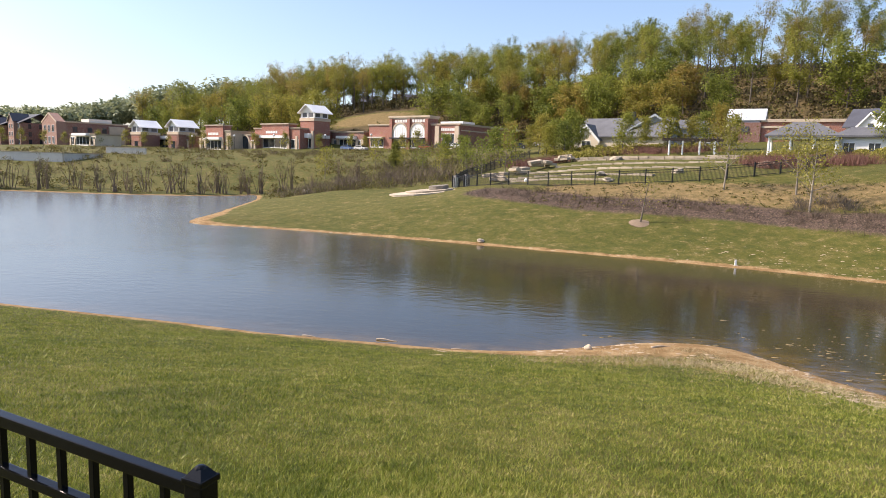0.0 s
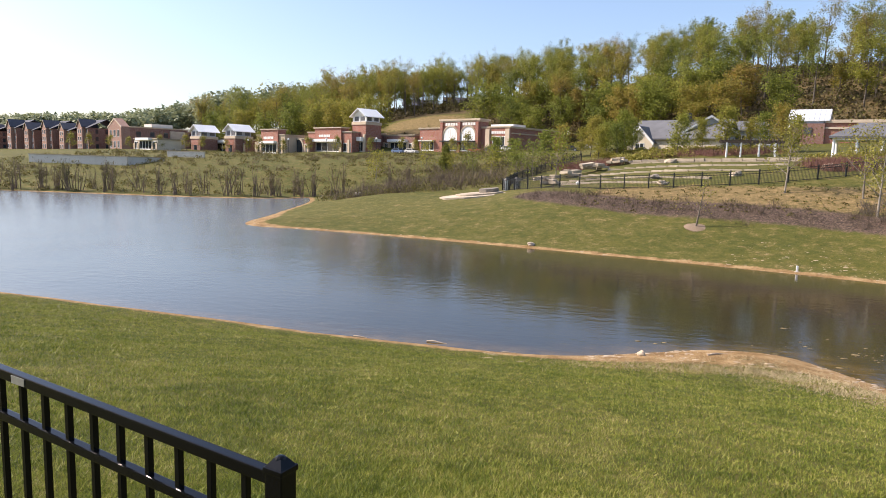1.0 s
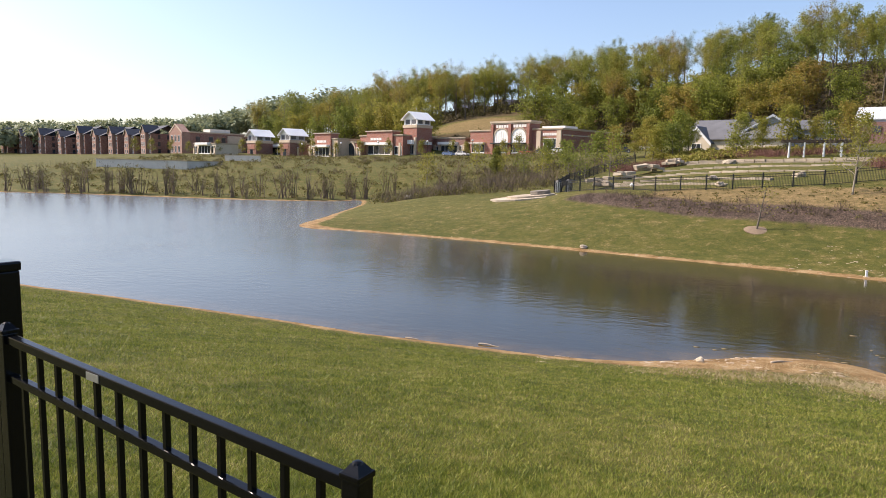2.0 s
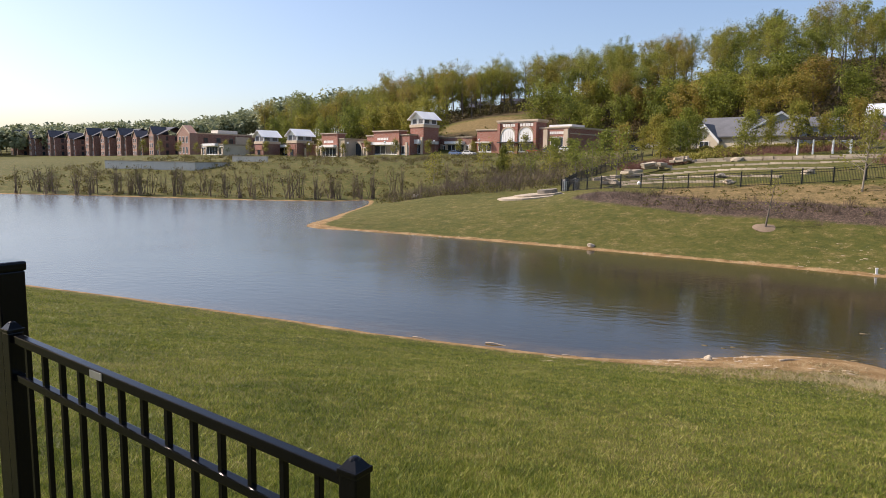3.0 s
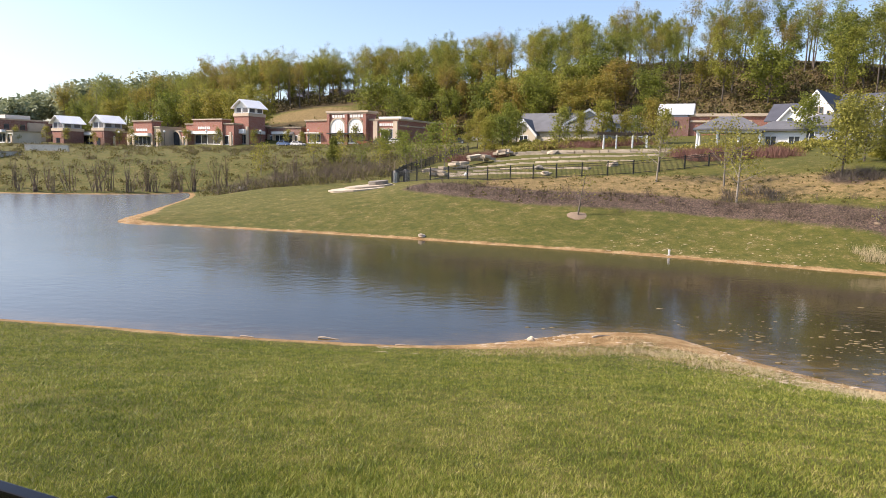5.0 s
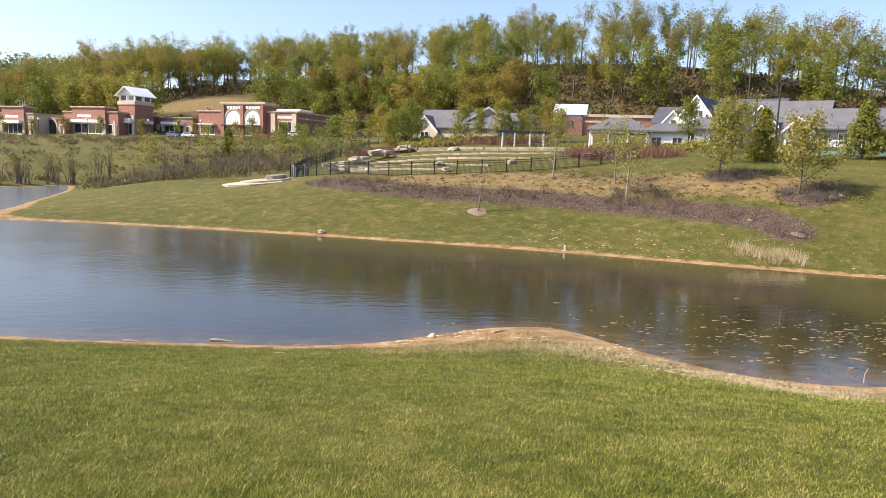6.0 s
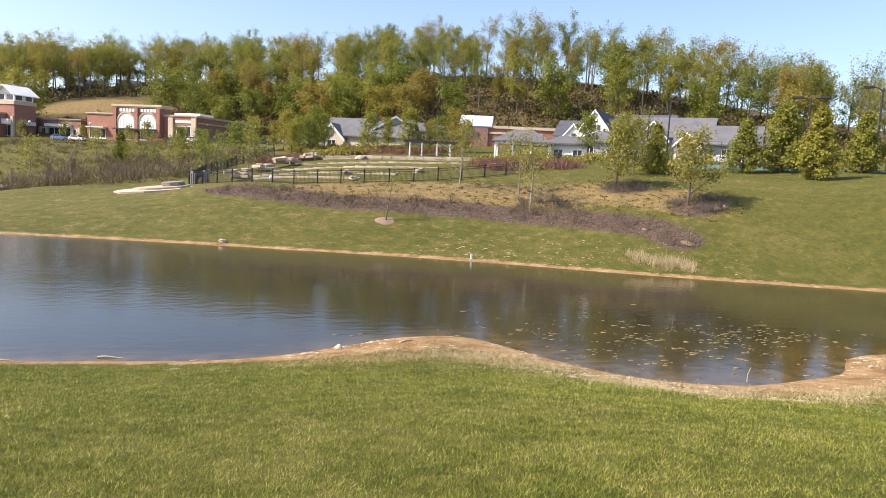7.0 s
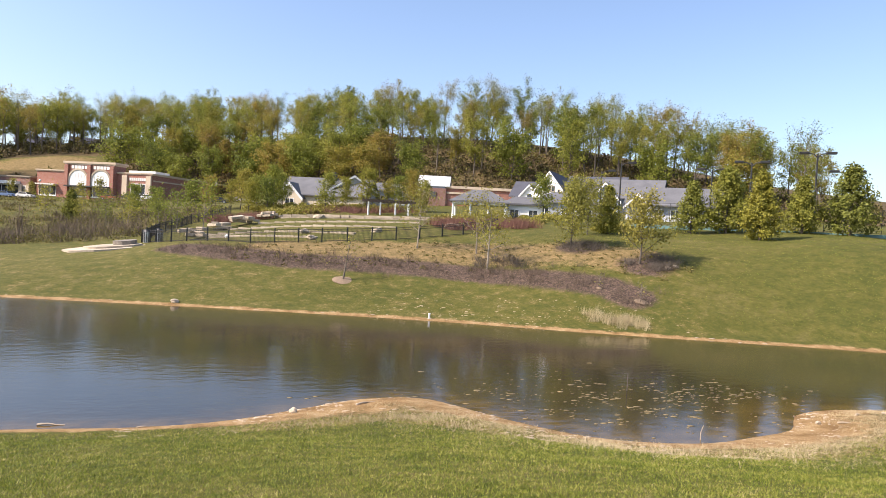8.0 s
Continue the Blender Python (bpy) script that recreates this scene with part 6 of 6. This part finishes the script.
def bank_brush():
    rng = np.random.default_rng(14)

    def cloud(n, x0, x1, y0, y1, test=None):
        xy = np.c_[rng.uniform(x0, x1, n), rng.uniform(y0, y1, n)]
        s = shore_dist(xy[:, 0], xy[:, 1])
        ok = s > 0.8
        if test is not None:
            ok &= test(xy[:, 0], xy[:, 1])
        return on_land(xy[ok])

    P = cloud(800, -125, -12, 92, 172)
    scrub("bank_scrub", P, 56, 0.15, 1.05, UNDER, "brown and green scrub on the far bank", 101, 0.9)
    twig_mass("bank_brush", P[::4], 22, 2.2, 1.6, TWIG, "bare brown brush on the far bank", 102, 0.4, 0.022)
    Q = cloud(330, -34, -2, 84, 130, lambda x, y: x < np.interp(y, [80, 90.6, 104.8, 117.5, 130], [-9.6, -8.9, -6, -0.6, 2]) - 1.6)
    scrub("bank_bushes", Q, 70, 0.12, 1.1, UNDER, "tangled budding bushes on the bank", 103, 1.1)
    twig_mass("bank_twigs", Q[::2], 34, 2.0, 2.2, TWIG, "tangled bare twigs on the bank", 104, 0.45, 0.02)
    R = np.concatenate([cloud(50, 8, 30, 106, 112), cloud(60, -3, 5, 98, 106), cloud(110, 24, 36, 74, 82)])
    twig_mass("red_twig_shrubs", R, 70, 1.6, 1.2, TWIG_RED, "reddish bare dogwood shrubs behind the fence", 105, 0.35, 0.016)
    G = np.concatenate([cloud(34, 2.5, 13, 112, 125), cloud(30, 13, 31, 109, 122), cloud(16, 5.5, 13, 104, 109), cloud(8, 15, 19, 113, 117), cloud(10, 27, 33, 86, 90), cloud(14, 37, 48, 80, 95), cloud(8, 42, 48, 70, 76)])
    scrub("green_bushes", G, 150, 0.2, 1.25, FRESH, "rounded bright green bushes by the terrace", 106, 0.85)
    B = []
    line = np.array(bed_line + [(31, 46.5)])
    for a, b in zip(line, line[1:]):
        n = int(np.linalg.norm(b - a) * 9)
        if n:
            u = rng.uniform(0, 1, (n, 1))
            B.append(a + (b - a) * u + rng.normal(size=(n, 2)) * 1.5)
    B = on_land(np.concatenate(B))
    twig_mass("bed_shrubs", B[(np.sin(B[:, 0] * 1.9) * np.sin(B[:, 1] * 2.3 + B[:, 0]) > -0.35)][::2], 36, 1.0, 0.78, BED_TWIG, "low purplish-brown leafless shrubs in mulch", 107, 0.55, 0.009)
    C = np.concatenate([cloud(26, 31, 35, 57, 60), cloud(26, 34, 39, 50, 53.5), cloud(18, 22, 26, 56, 60)])
    twig_mass("dark_shrubs", C, 60, 1.0, 0.8, BARK, "low dark leafless shrubs beneath the trees", 108, 0.6, 0.01)
    W = np.c_[rng.uniform(0, 40, 900), rng.uniform(46, 68, 900)]
    W = W[(line_dist(W[:, 0], W[:, 1], dry_line) < 5) & (shore_dist(W[:, 0], W[:, 1]) > 7)]
    scrub("bed_groundcover", on_land(W), 10, 0.1, 0.35, UNDER, "olive groundcover tufts on the dry slope", 109, 0.5)
    E = np.array([(x, 44.1 - (x - 26) * 0.6 + d, 0) for x, d in zip(rng.uniform(25.8, 29.6, 60), rng.normal(size=60) * 0.5)])
    E[:, 2] = land(E[:, 0], E[:, 1])
    twig_mass("reeds", E, 26, 0.5, 0.7, REED, "dry pale reeds at the water's edge", 110, 0.22, 0.008)


bank_brush()


# ---- lawn blades ----
def lawn():
    rng = np.random.default_rng(3)
    n = 760000
    az = rng.uniform(radians(-54), radians(56), n)
    d = 4.2 + 34 * rng.uniform(0, 1, n) ** 1.9
    x, y = -np.sin(az) * d, np.cos(az) * d
    gx, gy = np.arange(-44, 34.1, 0.5), np.arange(0, 30.1, 0.5)
    GX, GY = np.meshgrid(gx, gy)
    S = shore_dist(GX, GY)
    Z = land(GX, GY) + np.where(S > 0.5, 0.06, 0.02) * np.array([noise.noise((a * 0.35, b * 0.35, 0.0)) for a, b in zip(GX.ravel(), GY.ravel())]).reshape(GX.shape)

    def look_up(A, px, py):
        fx, fy = np.clip((px + 44) / 0.5, 0, len(gx) - 1.001), np.clip(py / 0.5, 0, len(gy) - 1.001)
        i, j = fx.astype(int), fy.astype(int)
        u, v = fx - i, fy - j
        return A[j, i] * (1 - u) * (1 - v) + A[j, i + 1] * u * (1 - v) + A[j + 1, i] * (1 - u) * v + A[j + 1, i + 1] * u * v

    s = look_up(S, x, y)
    edge = 0.6 + 2.3 * np.clip(1 - np.hypot((x - 5) / 7, (y - 22.5) / 3.2), 0, 1) + 3.0 * np.clip(1 - np.hypot((x - 22) / 9, (y - 18.5) / 3.0), 0, 1)
    patch = np.sin(x * 1.3 + 2 * np.sin(y * 0.7)) * np.sin(y * 1.1 + 1.7 * np.sin(x * 0.5))
    ok = (s > edge + rng.exponential(0.35, n)) & (y > 0.2) & (y < 29.5) & (np.abs(x + 5) < 38.5)
    x, y, d, patch, s = x[ok], y[ok], d[ok], patch[ok], s[ok]
    z = look_up(Z, x, y) - 0.01
    m = len(x)
    h = 0.82 * (0.03 + 0.03 * rng.uniform(0, 1, m) + 0.008 * np.clip(patch, -0.5, 1)) * (1 + 0.012 * d)
    w = (0.0014 + 0.00048 * d) * rng.uniform(0.7, 1.3, m)
    lean = rng.normal(size=(m, 2)) * 0.65
    t = rng.uniform(0, np.pi, m)
    base = np.c_[x, y, z]
    side = np.c_[np.cos(t) * w, np.sin(t) * w, 0 * w]
    tip = base + np.c_[lean * h[:, None], h]
    v = np.stack([base - side, base + side, tip], 1).reshape(-1, 3)
    tagged(new("grass", mesh_np("grass", v, np.arange(3 * m).reshape(m, 3), BLADE)), "short mown spring grass with dry tufts", "grass", kind="stuff")
    # longer dry grass behind the sandy edge
    k = 120000
    px = rng.uniform(-1, 30, k)
    py = rng.uniform(11, 24, k)
    s = look_up(S, px, py)
    e = 0.7 + 2.9 * np.clip(1 - np.hypot((px - 5) / 7, (py - 22.5) / 3.2), 0, 1) + 3.0 * np.clip(1 - np.hypot((px - 22) / 9, (py - 18.5) / 3.0), 0, 1)
    ok = (np.abs(s - e - 0.8) < rng.exponential(1.1, k)) & (s > 0.4 * e + 0.1) & (rng.uniform(0, 1, k) < np.clip((px + 1) / 8, 0.1, 1) * np.clip(0.5 + 0.7 * np.sin(px * 1.9 + np.sin(py * 2.3)) * np.sin(py * 2.9 + px), 0.2, 1))
    P = np.c_[px[ok], py[ok], look_up(Z, px[ok], py[ok])]
    twig_mass("dry_grass", P, 4, 0.3, 0.1, REED, "tufts of pale dry grass behind the sand", 121, 0.9, 0.005)


def far_lawn():
    """Uneven tufts on the lawn across the water."""
    rng = np.random.default_rng(5)
    n = 150000
    x, y = rng.uniform(-34, 72, n), rng.uniform(33, 80, n)
    gx, gy = np.arange(-35, 73.1, 1.0), np.arange(32, 81.1, 1.0)
    GX, GY = np.meshgrid(gx, gy)
    S = shore_dist(GX, GY)
    i, j = (x + 35).astype(int), (y - 32).astype(int)
    clump = np.sin(x * 0.9 + 2.2 * np.sin(y * 0.5)) * np.sin(y * 0.8 + 2 * np.sin(x * 0.37)) + 0.5 * np.sin(x * 2.7 + y) * np.sin(y * 3.1 - x)
    ok = (S[j, i] > 1.4) & (clump > rng.uniform(-1.1, 0.9, n)) & (line_dist(x, y, bed_line) > 3.2) & (line_dist(x, y, dry_line) > 4.5) & (y < 66 + 0.08 * x)
    x, y = x[ok][:62000], y[ok][:62000]
    m = len(x)
    h, w, t = rng.uniform(0.03, 0.085, m), rng.uniform(0.012, 0.035, m), rng.uniform(0, np.pi, m)
    base = np.c_[x, y, land(x, y) - 0.01 + 0.06 * np.array([noise.noise((a * 0.35, b * 0.35, 0.0)) for a, b in zip(x, y)])]
    side = np.c_[np.cos(t) * w, np.sin(t) * w, 0 * w]
    tip = base + np.c_[rng.normal(size=(m, 2)) * h[:, None] * 0.6, h]
    v = np.stack([base - side, base + side, tip], 1)
    fresh = x + rng.normal(size=m) * 2 > 37
    for name, some, mat, label in (("lawn_tufts", ~fresh, UNDER, "uneven olive grass tufts on the lawn"), ("green_tufts", fresh, BLADE, "fresh green grass tufts on the bank")):
        q = v[some].reshape(-1, 3)
        tagged(new(name, mesh_np(name, q, np.arange(len(q)).reshape(-1, 3), mat)), label, "grass", kind="stuff")


lawn()
far_lawn()


def flecks(name, xy, size, mat, label, seed, lift=0.0, on_water=False):
    """Small flat bits scattered about: floating scum, pebbles or leaves."""
    rng = np.random.default_rng(seed)
    m = len(xy)
    z = np.zeros(m) + 0.008 if on_water else land(xy[:, 0], xy[:, 1]) + lift
    t = rng.uniform(0, 2 * np.pi, m)
    s = size * rng.exponential(1.0, m).clip(0.25, 3)
    k = 7
    ang = t[:, None] + np.arange(k) * 2 * np.pi / k
    rr = s[:, None] * rng.uniform(0.6, 1.1, (m, k))
    vx, vy = xy[:, :1] + rr * np.cos(ang) * 1.9, xy[:, 1:] + rr * np.sin(ang) * 0.7
    top = np.stack([vx, vy, np.repeat((z + size * 0.15)[:, None], k, 1)], -1)
    low = np.stack([vx * 1.0, vy, np.repeat((z - 0.02)[:, None], k, 1)], -1)
    c = np.stack([xy[:, 0], xy[:, 1], z + size * (0.35 if not on_water else 0.18)], -1)
    v = np.concatenate([top, low, c[:, None]], 1).reshape(-1, 3)
    o = np.arange(m)[:, None, None] * (2 * k + 1)
    a, b = np.arange(k), np.roll(np.arange(k), -1)
    f = np.stack([np.stack([a, b, np.full(k, 2 * k)], 1), np.stack([a + k, b + k, b], 1), np.stack([a + k, b, a], 1)], 0).reshape(-1, 3)
    tagged(new(name, mesh_np(name, v, (o + f[None]).reshape(-1, 3), mat)), label, "debris", kind="stuff")


def clutter():
    rng = np.random.default_rng(77)
    p = np.c_[rng.normal(15.5, 4.2, 1500), rng.normal(24.0, 2.6, 1500)]
    p = p[(shore_dist(p[:, 0], p[:, 1]) < -0.2) & (np.sin(p[:, 0] * 1.7 + np.sin(p[:, 1] * 2.1)) * np.sin(p[:, 1] * 2.6) > -0.15)][:520]
    q = np.c_[rng.uniform(18, 24, 140), rng.normal(24.5, 0.9, 140)]
    q = q[shore_dist(q[:, 0], q[:, 1]) < -0.2]
    flecks("floating_scum", np.concatenate([p, q]), 0.032, SCUM, "pale floating bits of plant scum", 131, 0, True)
    p = np.c_[rng.uniform(-3, 32, 9000), rng.uniform(14, 26, 9000)]
    s = shore_dist(p[:, 0], p[:, 1])
    p = p[(s > 0.05) & (s < 3.0 * rng.uniform(0, 1, len(s)) + 0.4) & (rng.uniform(0, 1, len(s)) < 0.9)]
    flecks("shore_litter", p, 0.03, WOODBARK, "twigs and pebbles strewn on the sand", 132, 0.0)
    p = np.c_[rng.uniform(10, 34, 1500), rng.uniform(40, 56, 1500)]
    s = shore_dist(p[:, 0], p[:, 1])
    keep = (s > 0.6) & (s < 6) & (rng.uniform(0, 1, len(s)) < np.clip(1.2 - np.abs(p[:, 0] - 19) / 12, 0.1, 1))
    flecks("lawn_litter", p[keep][:520], 0.032, WOODBARK, "pale stones and droppings strewn on the lawn", 133, 0.0)
    p = np.c_[rng.uniform(-36, 44, 2600), rng.uniform(33, 64, 2600)]
    s = shore_dist(p[:, 0], p[:, 1])
    flecks("bank_pebbles", p[(s > 0.0) & (s < 1.0)], 0.05, PALE, "pebbles along the far water's edge", 134, 0.0)


clutter()
